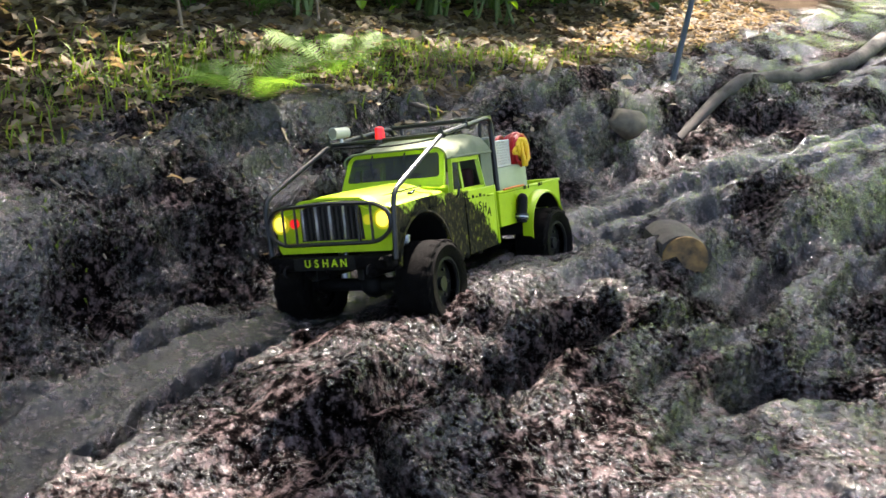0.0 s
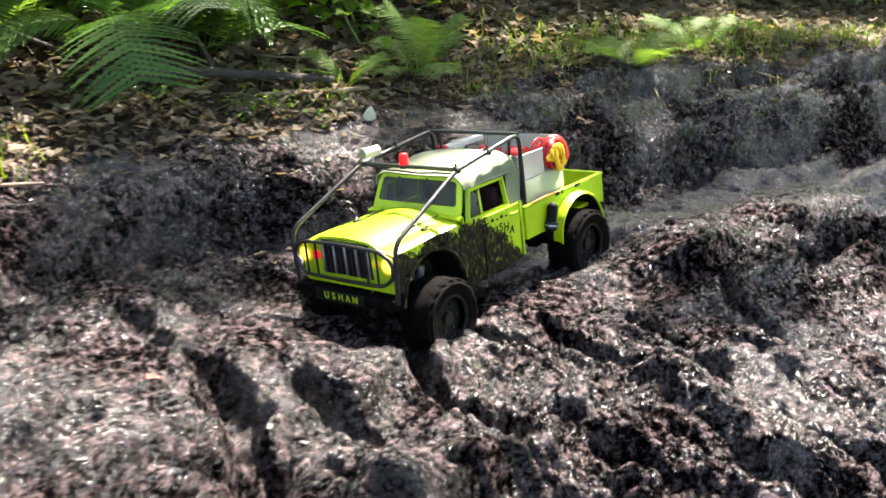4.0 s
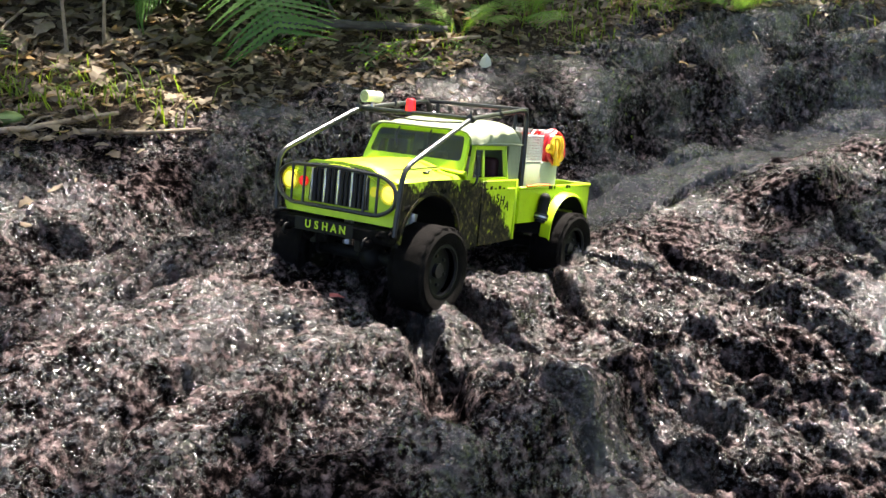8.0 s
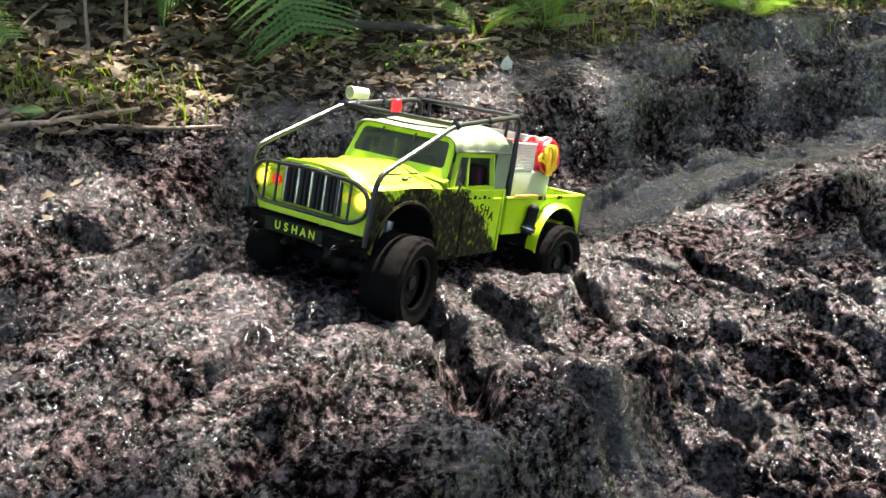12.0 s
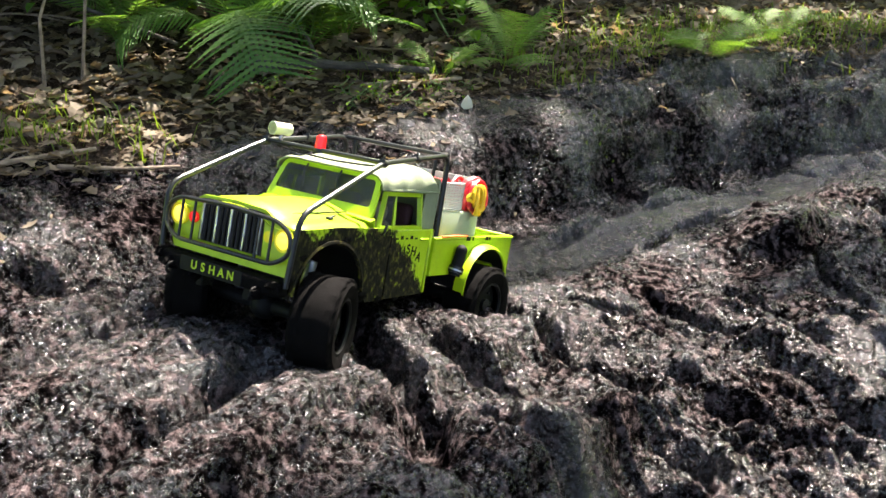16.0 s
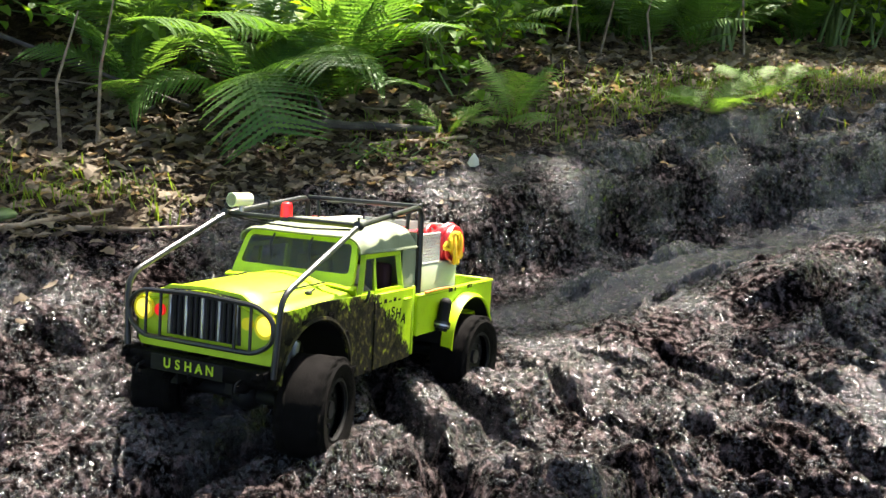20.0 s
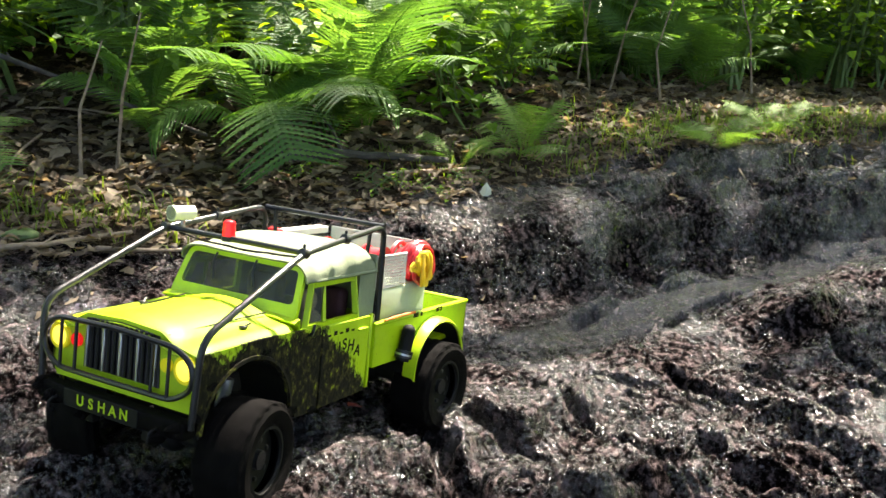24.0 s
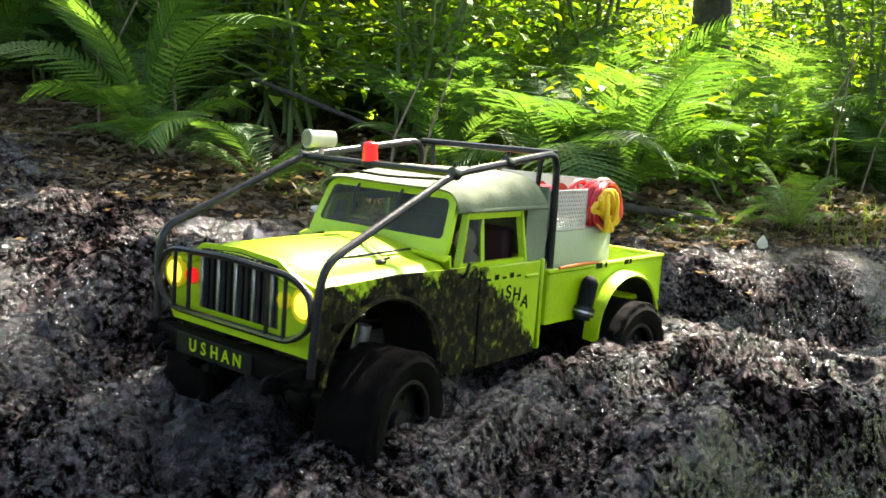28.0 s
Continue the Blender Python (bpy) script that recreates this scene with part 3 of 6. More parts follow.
def heights(x, y):
    """Height of the ground, the mud's share and its wetness at points."""
    z = -0.097 * np.clip(x, -2.6, 1.6) + 0.127 * np.clip(y, -0.6, 2.6) - 0.17
    z = z - 0.03 * np.clip(x - 1.6, 0, 8)
    d, along = to_line(x, y, WAY)
    wide = 0.28 + 0.12 * np.clip((y - np.interp(x, *zip(*WAY))) / 0.1, 0, 1)  # a gentler bank towards the wood
    z = z + np.interp(along * (len(WAY) - 1), range(len(WAY)), WAY_HIGH) * np.exp(-((d / wide) ** 2))
    z = z + 0.06 * np.exp(-(((x + 0.85) / 0.3) ** 2) - ((y - 0.9) / 0.4) ** 2)
    far = np.clip((np.hypot(x, y - 1.5) - 4) / 20, 0, 1)
    z = z * (1 - far) + 0.25 * far
    edge = np.interp(x, *zip(*MUD_EDGE)) + 0.07 * lattice(x, y, 0.16, 3) + 0.05 * lattice(x, y, 0.05, 4)
    mud = np.clip((edge - y) / 0.07 + 0.5, 0, 1)
    z = z + 0.016 * lattice(x, y, 0.35, 5) * mud + 0.02 * lattice(x, y, 0.8, 6) * (1 - mud)
    # the truck's own ruts: the ground it rides on, wide and soft, then the narrow tracks that its wheels press
    stops = [(t, 0.0) for t in np.arange(0, 28.01, 0.25)] + [(0, v) for v in np.arange(0.08, 1.3, 0.08)] + [(28, -0.05), (28, -0.1)]
    level, tracks = [[np.zeros(x.shape), np.zeros(x.shape)] for _ in range(2)]
    for t, back in stops:
        px, py, pz, rx, ry, rz = between(t)
        deep = np.interp(t, (0, 4, 7, 21, 25, 28), (0.008, 0.012, 0.016, 0.021, 0.021, 0.025))
        shift = (0.92 * back, 0.40 * back, 0.05 * back) if back >= 0 else (0.53 * back, 0.85 * back, 0.1 * back)
        m = Matrix.Translation(shift) @ pose(px, py, pz, rx, ry, rz)
        for lx, ly in ((0.16, 0.093), (0.16, -0.093), (-0.162, 0.095), (-0.162, -0.095)):
            c = m @ Vector((lx, ly, 0))
            for sums, lift, w, s in ((level, 0.022, 0.3, 0.15), (tracks, 0.026 + deep, 0.6, 0.05)):
                if x.ndim == 1:
                    near = np.nonzero((abs(x - c.x) < 2.6 * s) & (abs(y - c.y) < 2.6 * s))
                else:
                    i, j = np.nonzero(abs(x[:, 0] - c.x) < 2.6 * s)[0], np.nonzero(abs(y[0] - c.y) < 2.6 * s)[0]
                    if not len(i) or not len(j):
                        continue
                    near = (slice(i[0], i[-1] + 1), slice(j[0], j[-1] + 1))
                low = math.exp(-max(0.0, c.z + 0.097 * c.x - 0.127 * c.y + 0.13) / 0.05)
                g = w * low * np.exp(-((x[near] - c.x) ** 2 + (y[near] - c.y) ** 2) / s**2)
                sums[0][near] += g * (c.z + lift)
                sums[1][near] += g
    for num, den in (level, tracks):
        share = np.clip((den - 0.2) / 0.8, 0, 1)
        share = share * share * (3 - 2 * share)
        z = z * (1 - share) + share * num / np.maximum(den, 1e-9)
    z = z - 0.032 * np.exp(-(((x + 0.08) / 0.13) ** 2) - ((y - 0.93) / 0.13) ** 2)  # trodden hollow beside the tracks
    ragged = 0.008 * lattice(x, y, 0.045, 19) + 0.005 * lattice(x + 0.6 * y, y - 0.6 * x, 0.016, 20)
    for line, half, depth in FURROWS:
        d, along = to_line(x, y, line)
        taper = np.clip(np.minimum(along, 1 - along) * 9 + 0.45, 0, 1)
        q = (d + ragged) / half
        z = z - 1.25 * depth * taper * np.exp(-abs(q) ** 3) + 0.22 * depth * taper * np.exp(-(((q - 1.75) / 0.6) ** 2))
    # churned ridges, which run with the old tracks of each corner of the mud
    left = np.clip((0.0 - x) / 0.2, 0, 1) * np.clip((1.45 - y) / 0.2, 0, 1)
    right = np.clip((x + 0.1) / 0.2, 0, 1) * np.clip((1.42 - y) / 0.25, 0, 1)
    upper = np.clip((x - 0.0) / 0.3, 0, 1) * np.clip((y - 1.25) / 0.25, 0, 1)
    bend = 0.03 * lattice(x, y, 0.2, 30)
    for share, ax, ay, seed in ((left, 0.66, 0.75, 31), (right, 0.68, -0.73, 33), (1.5 * upper, 0.83, 0.55, 35)):
        u, v = ax * x + ay * y, -ay * x + ax * y + bend
        torn = 0.16 * lattice(x, y, 0.035, seed + 3) + 0.1 * lattice(x, y, 0.014, seed + 4)
        step = np.clip((lattice(u / 7, v, 0.06, seed) + torn) / 0.3, -1, 1)
        small = np.clip((lattice(u / 6, v, 0.026, seed + 1) + torn) / 0.35, -1, 1)
        z = z + share * mud * (0.011 * step + 0.009 * small) * (1 - 0.8 * np.clip(tracks[1], 0, 1))
    wet = np.zeros(x.shape)
    for line, much in ((PUDDLE, 1.0), (PUDDLE_2, 0.5)):
        d, along = to_line(x, y, line)
        d = d + 0.06 * np.clip(1 - 4 * along, 0, 1) + 0.02 * lattice(x, y, 0.09, 8)
        wet = np.maximum(wet, much * np.clip(1.6 - d / 0.052, 0, 1))
    wet = np.maximum(wet, np.clip((y - 1.35) / 0.3, 0, 1) * np.clip(0.06 + 0.3 * lattice(x, y, 0.13, 9), 0, 0.3)) * mud
    # crumbs and torn fibres, drawn out along the old tracks, with sharp clefts between them
    rough = mud * (1 - 0.55 * wet) * (1 - 0.25 * np.clip(tracks[1], 0, 1))
    warp = 0.012 * lattice(x, y, 0.04, 21)
    patchy = 0.75 + 0.4 * lattice(x, y, 0.25, 16)
    whole = np.maximum(left + right + upper, 1e-6)
    rest = np.clip(1 - left - right - upper, 0, 1)
    for share, ax, ay, seed in ((left / np.maximum(whole, 1), 0.66, 0.75, 50), (right / np.maximum(whole, 1), 0.68, -0.73, 60), (upper / np.maximum(whole, 1), 0.83, 0.55, 70), (rest, 0.9, 0.43, 80)):
        u, v = ax * x + ay * y + warp, -ay * x + ax * y - 0.6 * warp
        lumps = 0.007 * lattice(u / 1.5, v, 0.07, seed)
        for k, (size, high, drawn) in enumerate(((0.045, 0.011, 2.0), (0.024, 0.0105, 2.4), (0.0135, 0.0075, 2.2), (0.0085, 0.004, 1.8))):
            a = lattice(u / drawn + 0.35 * v, v - 0.12 * u, size, seed + 1 + k)
            lumps = lumps + high * (1.3 * np.sqrt(abs(a)) - 0.8 + 0.6 * lattice(u / drawn - 0.4 * v, v + 0.3 * u, size * 0.8, seed + 5 + k))
        z = z + lumps * share * rough * patchy * (1 - 0.3 * upper)
    z = z + (0.012 * lattice(x, y, 0.06, 17) + 0.006 * lattice(x, y, 0.02, 18)) * (1 - mud)
    return z, mud, wet


def spread(lo, near, far, hi, step, reach, grow=1.05):
    """Steps that are finest between near and far, coarser out to lo and hi, and grow outside, as far as reach."""
    mid = [np.arange(lo, near, 1.7 * step), np.arange(near, far, step), np.arange(far, hi, 1.7 * step)]
    out, d, s = [], 0.0, 1.7 * step
    while d < reach:
        s *= grow
        d += s
        out.append(d)
    return np.array([lo - v for v in reversed(out)] + list(np.concatenate(mid)) + [hi + v for v in out])


def build_ground():
    gx, gy = spread(-1.1, -0.72, 0.75, 1.6, 0.0026, 70), spread(0.3, 0.5, 1.5, 2.5, 0.0026, 70)
    x, y = np.meshgrid(gx, gy, indexing="ij")
    z, mud, wet = heights(x, y)
    nx, ny = x.shape
    me = bpy.data.meshes.new("ground")
    me.vertices.add(nx * ny)
    me.vertices.foreach_set("co", np.stack([x, y, z], -1).astype(np.float32).ravel())
    i = np.arange(nx * ny).reshape(nx, ny)
    quads = np.stack([i[:-1, :-1], i[1:, :-1], i[1:, 1:], i[:-1, 1:]], -1).reshape(-1, 4)
    me.loops.add(quads.size)
    me.loops.foreach_set("vertex_index", quads.ravel().astype(np.int32))
    me.polygons.add(len(quads))
    me.polygons.foreach_set("loop_start", np.arange(0, quads.size, 4, dtype=np.int32))
    me.polygons.foreach_set("use_smooth", np.ones(len(quads), dtype=bool))
    me.update(calc_edges=True)
    for name, values in (("mud", mud), ("wet", wet)):
        me.attributes.new(name, "FLOAT", "POINT").data.foreach_set("value", values.astype(np.float32).ravel())
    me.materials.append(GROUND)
    tagged(new("ground", me), "churned wet black mud with deep wheel ruts, and leafy forest soil beyond", "mud ground", kind="structure")


def ground_at(x, y):
    """The ground's height at one place."""
    return float(heights(np.array([[float(x)]]), np.array([[float(y)]]))[0][0, 0])


build_ground()

# ---- the truck ----
def lettering(name, text, size, mat, parent, at, label):
    """Painted letters, flat on the x-z plane of their pose."""
    cu = bpy.data.curves.new(name, "FONT")
    cu.body, cu.size, cu.extrude, cu.offset = text, size, 0.0002, size * 0.018
    cu.align_x, cu.align_y = "CENTER", "CENTER"
    ob = new(name, cu)
    me = bpy.data.meshes.new_from_object(ob.evaluated_get(bpy.context.evaluated_depsgraph_get()))
    bpy.data.objects.remove(ob)
    me.materials.clear()
    me.materials.append(mat)
    ob = new(name, me)
    ob.parent, ob.matrix_basis = parent, at
    return tagged(ob, label)


def arc(cx, cz, r, a, b, steps):
    return [(cx + r * math.cos(radians(a + (b - a) * i / steps)), cz + r * math.sin(radians(a + (b - a) * i / steps))) for i in range(steps + 1)]


LUGS = {}


def build_wheel(truck, name, at, label):
    """A muddy block-tread tyre (> rim > hub), turning about its y axis."""
    r, w = 0.056, 0.025
    bm = bmesh.new()
    prof = [(0.030, -w * 0.8), (0.036, -w), (0.047, -w * 1.05), (0.053, -w * 0.85), (0.0542, 0), (0.053, w * 0.85), (0.047, w * 1.05), (0.036, w), (0.030, w * 0.8)]
    steps = 40
    rings = [[bm.verts.new((q * math.cos(k * math.tau / steps), v, q * math.sin(k * math.tau / steps))) for q, v in prof] for k in range(steps)]
    for k in range(steps):
        a, b = rings[k], rings[(k + 1) % steps]
        for i in range(len(prof) - 1):
            bm.faces.new((a[i], a[i + 1], b[i + 1], b[i]))
    tyre = part(name, bm, RUBBER, truck, label, at=at)
    if "lug" not in LUGS:
        LUGS["lug"] = mesh_of("tread_block", block(bmesh.new(), (-0.0042, -0.0052, -0.0048), (0.0042, 0.0052, 0.0048), 0.001, 1), RUBBER)
    for k in range(20):
        for row, (v, tilt) in enumerate(((-0.0185, 0.25), (0.0, 0.0), (0.0185, -0.25))):
            a = (k + 0.5 * (row % 2)) * math.tau / 20
            shared("tread_block", LUGS["lug"], tyre, Matrix.Rotation(-a, 4, "Y") @ Matrix.Translation((r - 0.0062, v, 0)) @ Matrix.Rotation(tilt, 4, "X"))
    bm = bmesh.new()
    for s in (-1, 1):
        tube(bm, [(0.031 * math.cos(k * math.tau / 28), s * w * 0.82, 0.031 * math.sin(k * math.tau / 28)) for k in range(28)], 0.0028, 6, True)
    rod(bm, (0, -0.012, 0), (0, 0.012, 0), 0.0295, n=28)
    rim = part("rim", bm, PLASTIC, tyre, "muddy black wheel rim")
    bm = bmesh.new()
    rod(bm, (0, -0.017, 0), (0, 0.017, 0), 0.009, n=14)
    for k in range(6):
        a = k * math.tau / 6
        for s in (-1, 1):
            rod(bm, (0.018 * math.cos(a), s * 0.011, 0.018 * math.sin(a)), (0.018 * math.cos(a), s * 0.0145, 0.018 * math.sin(a)), 0.0022, n=6)
    part("hub", bm, BLACK, rim, "black hub with bolts")
    return tyre


def mudguard_side(bm, s):
    """Front side panel with its wheel arch: the outline of fender, cowl side and sill."""
    out = [(0.238, 0.158), (0.238, 0.112), (0.226, 0.100)] + arc(0.168, 0.083, 0.0605, 8, 172, 14) + [(0.096, 0.072), (0.062, 0.072), (0.062, 0.160), (0.105, 0.160), (0.16, 0.161)]
    lo, hi = sorted((s * 0.0855, s * 0.0885))
    plate(bm, out, "y", lo, hi)
    return bm


def build_truck():
    truck = tagged(new("model_truck"), "fluorescent yellow-green radio-controlled model pickup truck splashed with mud", "toy truck")

    # hood and fender tops: a net from the cowl to the front, arched along the middle
    bm = bmesh.new()
    rows = []
    for i in range(9):
        f = i / 8
        x = 0.104 + 0.136 * f
        row = []
        for k in range(21):
            y = -0.0885 + 0.177 * k / 20
            q = abs(y) / 0.0885
            crown = 0.0125 * max(0.0, 1 - (q / 0.62) ** 2) ** 0.8 * (0.9 + 0.1 * f)
            shoulder = 0.004 * (1 - min(1.0, q / 0.95) ** 4)
            edge = -0.006 * max(0.0, (q - 0.9) / 0.1) ** 2
            nose = -0.007 * max(0.0, (f - 0.85) / 0.15) ** 2
            row.append((x, y, 0.1605 + crown + shoulder + edge + nose + 0.003 * (1 - f)))
        rows.append(row)
    thicken(skin(bm, rows), 0.002)
    hood = part("hood", bm, PAINT, truck, "sunlit yellow-green hood")
    bm = bmesh.new()
    for s in (-1, 1):
        tube(bm, [(0.108, s * 0.052, 0.1722), (0.236, s * 0.044, 0.167)], 0.0009, 5)
    part("hood_seam", bm, PLASTIC, hood, "dark seam")
    for s in (-1, 1):
        bm = block(bmesh.new(), (0.150, s * 0.064 - 0.0035, 0.1655), (0.157, s * 0.064 + 0.0035, 0.1685), 0.001, 1)
        rod(bm, (0.1535, s * 0.064, 0.167), (0.147, s * 0.067, 0.1705), 0.0012, n=6)
        part("hood_latch", bm, BLACK, hood, "small black hood latch")

    # side panels
    for s, nm in ((1, "front_fender"), (-1, "front_fender")):
        part(nm, mudguard_side(bmesh.new(), s), MUDDY, truck, "front fender caked with dark mud and grass")
        bm = bmesh.new()
        pts = [(x, s * 0.0875, z) for x, z in arc(0.168, 0.083, 0.062, 4, 176, 18)]
        thick = [0.003] * len(pts)
        tube(bm, pts, thick, 6)
        part("arch_lip", bm, MUDDY, truck, "muddy wheel arch lip")
        bm = bmesh.new()
        rows = [[(x, s * 0.03, z), (x, s * 0.0855, z)] for x, z in arc(0.168, 0.083, 0.061, 0, 180, 16)]
        thicken(skin(bm, rows), 0.0015)
        part("wheel_well", bm, PLASTIC, truck, "black inner wheel well")

    # doors: lower skin, window frame, handle, glass
    for s in (1, -1):
        lo, hi = sorted((s * 0.086, s * 0.0895))
        bm = plate(bmesh.new(), [(0.0605, 0.158), (0.0605, 0.073), (-0.022, 0.075), (-0.024, 0.158)], "y", lo, hi)
        bmesh.ops.bevel(bm, geom=bm.edges[:], offset=0.0008, segments=1, affect="EDGES")
        door = part("door", bm, MUDDY, truck, "door with mud over its lower half")
        bm = bmesh.new()
        y0, y1 = s * 0.083, s * 0.0775
        def bar(a, b, t=0.0035):
            d = Vector(b) - Vector(a)
            m = Matrix.Translation((Vector(a) + Vector(b)) / 2) @ d.to_track_quat("Z", "Y").to_matrix().to_4x4()
            bmesh.ops.create_cube(bm, size=1, matrix=m @ Matrix.Diagonal((t * 1.6, t * 1.6, d.length + t, 1)))
        bar((0.084, y0, 0.159), (0.071, y1, 0.2))
        bar((0.071, y1, 0.2), (-0.003, y1, 0.2))
        bar((-0.003, y1, 0.2), (-0.005, y0, 0.159))
        bar((0.084, y0, 0.159), (-0.005, y0, 0.159))
        bar((0.053, y0, 0.159), (0.051, y1, 0.2), 0.0022)
        part("window_frame", bm, PAINT, door, "yellow-green window frame", smooth=False)
        bm = plate(bmesh.new(), [(0.08, 0.161), (0.069, 0.198), (0.0525, 0.198), (0.054, 0.161)], "y", *sorted((s * 0.0795, s * 0.0801)))
        part("vent_pane", bm, GLASS, door, "clear vent pane")
        bm = block(bmesh.new(), (-0.018, min(s * 0.0895, s * 0.0925), 0.1445), (0.0, max(s * 0.0895, s * 0.0925), 0.1475), 0.001, 1)
        part("door_handle", bm, PAINT, door, "painted door handle")
        for k, (ch, x, zc, lean) in enumerate((("U", 0.034, 0.131, 8), ("S", 0.0215, 0.1335, 3), ("H", 0.0095, 0.1305, -6), ("A", -0.003, 0.123, -14))):
            at = pose(x if s > 0 else 0.031 - x, s * 0.0897, zc, 90, 0, 180 if s > 0 else 0) @ pose(0, 0, 0, 0, 0, lean)
            lettering("painted_letter", ch, 0.0165, PLASTIC, door, at, "black painted letter, mud below it")
        for k in range(5):
            x = 0.05 - 0.0105 * k
            bm = block(bmesh.new(), (x - 0.0028, min(s * 0.0894, s * 0.0898), 0.1462), (x + 0.0028, max(s * 0.0894, s * 0.0898), 0.1482 + 0.0025 * (k % 2)))
            part("number_bar", bm, PLASTIC, door, "small black painted mark", smooth=False)
        # mirror stub at the door's front edge
        bm = bmesh.new()
        tube(bm, rounded([(0.082, s * 0.086, 0.152), (0.086, s * 0.094, 0.155), (0.084, s * 0.095, 0.165)], 0.004), 0.0016, 6)
        part("mirror_bracket", bm, BLACK, truck, "broken black mirror bracket")

    # cab: cowl, windshield frame, back wall, floor
    bm = bmesh.new()
    rows = [[(0.106, y, 0.170 - 0.10 * max(0, abs(y) - 0.06)) for y in np.linspace(-0.0865, 0.0865, 13)],
            [(0.097, y, 0.172 - 0.06 * max(0, abs(y) - 0.06)) for y in np.linspace(-0.0865, 0.0865, 13)],
            [(0.094, y, 0.150) for y in np.linspace(-0.0865, 0.0865, 13)]]
    part("cowl", thicken(skin(bm, rows), 0.002), PAINT, truck)
    bm = bmesh.new()
    bl, br, tl, tr = (0.101, 0.083, 0.166), (0.101, -0.083, 0.166), (0.079, 0.075, 0.2185), (0.079, -0.075, 0.2185)
    loop = rounded([(bl[0], 0, bl[2]), br, tr, tl, bl, (bl[0], 0, bl[2])], 0.012, 5)[:-1]
    hole = [Vector(bl).lerp(Vector(tl), f) for f in (0.30, 0.90)]
    ya, yb = 0.0735, 0.0685
    inner = rounded([(hole[0].x, 0, hole[0].z), (hole[0].x, -ya, hole[0].z), (hole[1].x, -yb, hole[1].z), (hole[1].x, yb, hole[1].z), (hole[0].x, ya, hole[0].z), (hole[0].x, 0, hole[0].z)], 0.006, 5)[:-1]
    n = len(loop)
    a = [bm.verts.new(v) for v in loop]
    b = [bm.verts.new(v) for v in inner]
    for i in range(n):
        bm.faces.new((a[i], a[(i + 1) % n], b[(i + 1) % n], b[i]))
    ws = part("windshield_frame", thicken(bm, 0.004), PAINT, truck, "yellow-green windshield frame")
    bm = bmesh.new()
    bm.faces.new([bm.verts.new(v) for v in inner])
    part("windshield", thicken(bm, 0.0006), GLASS, ws, "clear scuffed windshield")
    for y, tip in ((-0.034, -0.030), (0.018, 0.022)):
        bm = tube(bmesh.new(), rounded([(0.084, y, 0.2165), (0.0895, y - 0.001, 0.206), (0.0935, tip, 0.190)], 0.004), 0.0014, 5)
        part("wiper", bm, BLACK, ws, "black wiper arm")
    bm = bmesh.new()
    block(bm, (-0.036, -0.086, 0.075), (-0.031, 0.086, 0.158), 0.001, 1)
    part("cab_back", bm, PAINT, truck)
    bm = bmesh.new()
    block(bm, (-0.03, -0.083, 0.078), (0.1, 0.083, 0.083))
    block(bm, (0.075, -0.078, 0.14), (0.094, 0.078, 0.158), 0.003)
    part("cab_floor", bm, DARK, truck, "dark cab lining")
    for s in (1, -1):
        bm = block(bmesh.new(), (0.0, s * 0.042 - 0.024, 0.083), (0.042, s * 0.042 + 0.024, 0.115), 0.006, 3)
        block(bm, (-0.016, s * 0.042 - 0.024, 0.1), (0.0, s * 0.042 + 0.024, 0.185), 0.006, 3)
        part("seat", bm, MAROON, truck, "dark red seat")
    bm = bmesh.new()
    tube(bm, [(0.062, 0.042 + 0.017 * math.cos(k * math.tau / 20), 0.152 + 0.017 * math.sin(k * math.tau / 20)) for k in range(20)], 0.0016, 6, True)
    rod(bm, (0.062, 0.042, 0.152), (0.09, 0.042, 0.145), 0.002, n=6)
    part("steering_wheel", bm, PLASTIC, truck, "black steering wheel")
    bm = ball(bmesh.new(), (0.022, 0.042, 0.14), 0.017, 3, (0.8, 1.1, 1.4))
    ball(bm, (0.026, 0.042, 0.172), 0.0105, 3, (1, 0.9, 1.2))
    part("figurine", bm, BEIGE, truck, "plain beige figurine at the wheel")

    # soft top
    bm = bmesh.new()
    rows = []
    for i in range(13):
        f = i / 12
        x = 0.085 - 0.125 * f
        top = 0.2225 + 0.011 * math.sin(math.pi * min(1, f * 1.15) * 0.62) - (0.008 * max(0, (f - 0.85) / 0.15) ** 2)
        row = []
        for k in range(25):
            a = math.pi * k / 24
            y = -0.0825 * math.copysign(abs(math.cos(a)) ** 0.55, math.cos(a))
            z = 0.204 + (top - 0.204) * math.sin(a) ** 0.62
            sag = 0.0016 * math.sin(9 * f + 3 * a) * math.sin(a) + 0.002 * math.sin(23 * f) * (abs(math.cos(a)) > 0.75)
            row.append((x + 0.002 * math.sin(a * 5), y, z + sag))
        rows.append(row)
    part("soft_top", thicken(skin(bm, rows), 0.002), CANVAS, truck, "faded grey-green canvas soft top")
    bm = bmesh.new()
    rows = [[(-0.0385 - 0.001 * math.sin(k), -0.0825 + 0.165 * k / 16, z) for k in range(17)] for z in (0.152, 0.17, 0.19, 0.207, 0.222)]
    part("soft_top_back", thicken(skin(bm, rows), 0.002), CANVAS, truck, "canvas rear curtain")
    for s in (1, -1):
        bm = bmesh.new()
        rows = [[(-0.006 - 0.006 * f, s * (0.0795 + 0.004 * (1 - f)), 0.152 + 0.056 * f), (-0.022 + 0.002 * math.sin(7 * f), s * (0.0825 + 0.002 * math.sin(9 * f)), 0.152 + 0.056 * f),
                 (-0.0385, s * 0.0825, 0.152 + 0.056 * f)] for f in np.linspace(0, 1, 8)]
        part("soft_top_side", thicken(skin(bm, rows), 0.002), CANVAS, truck, "creased canvas side flap")
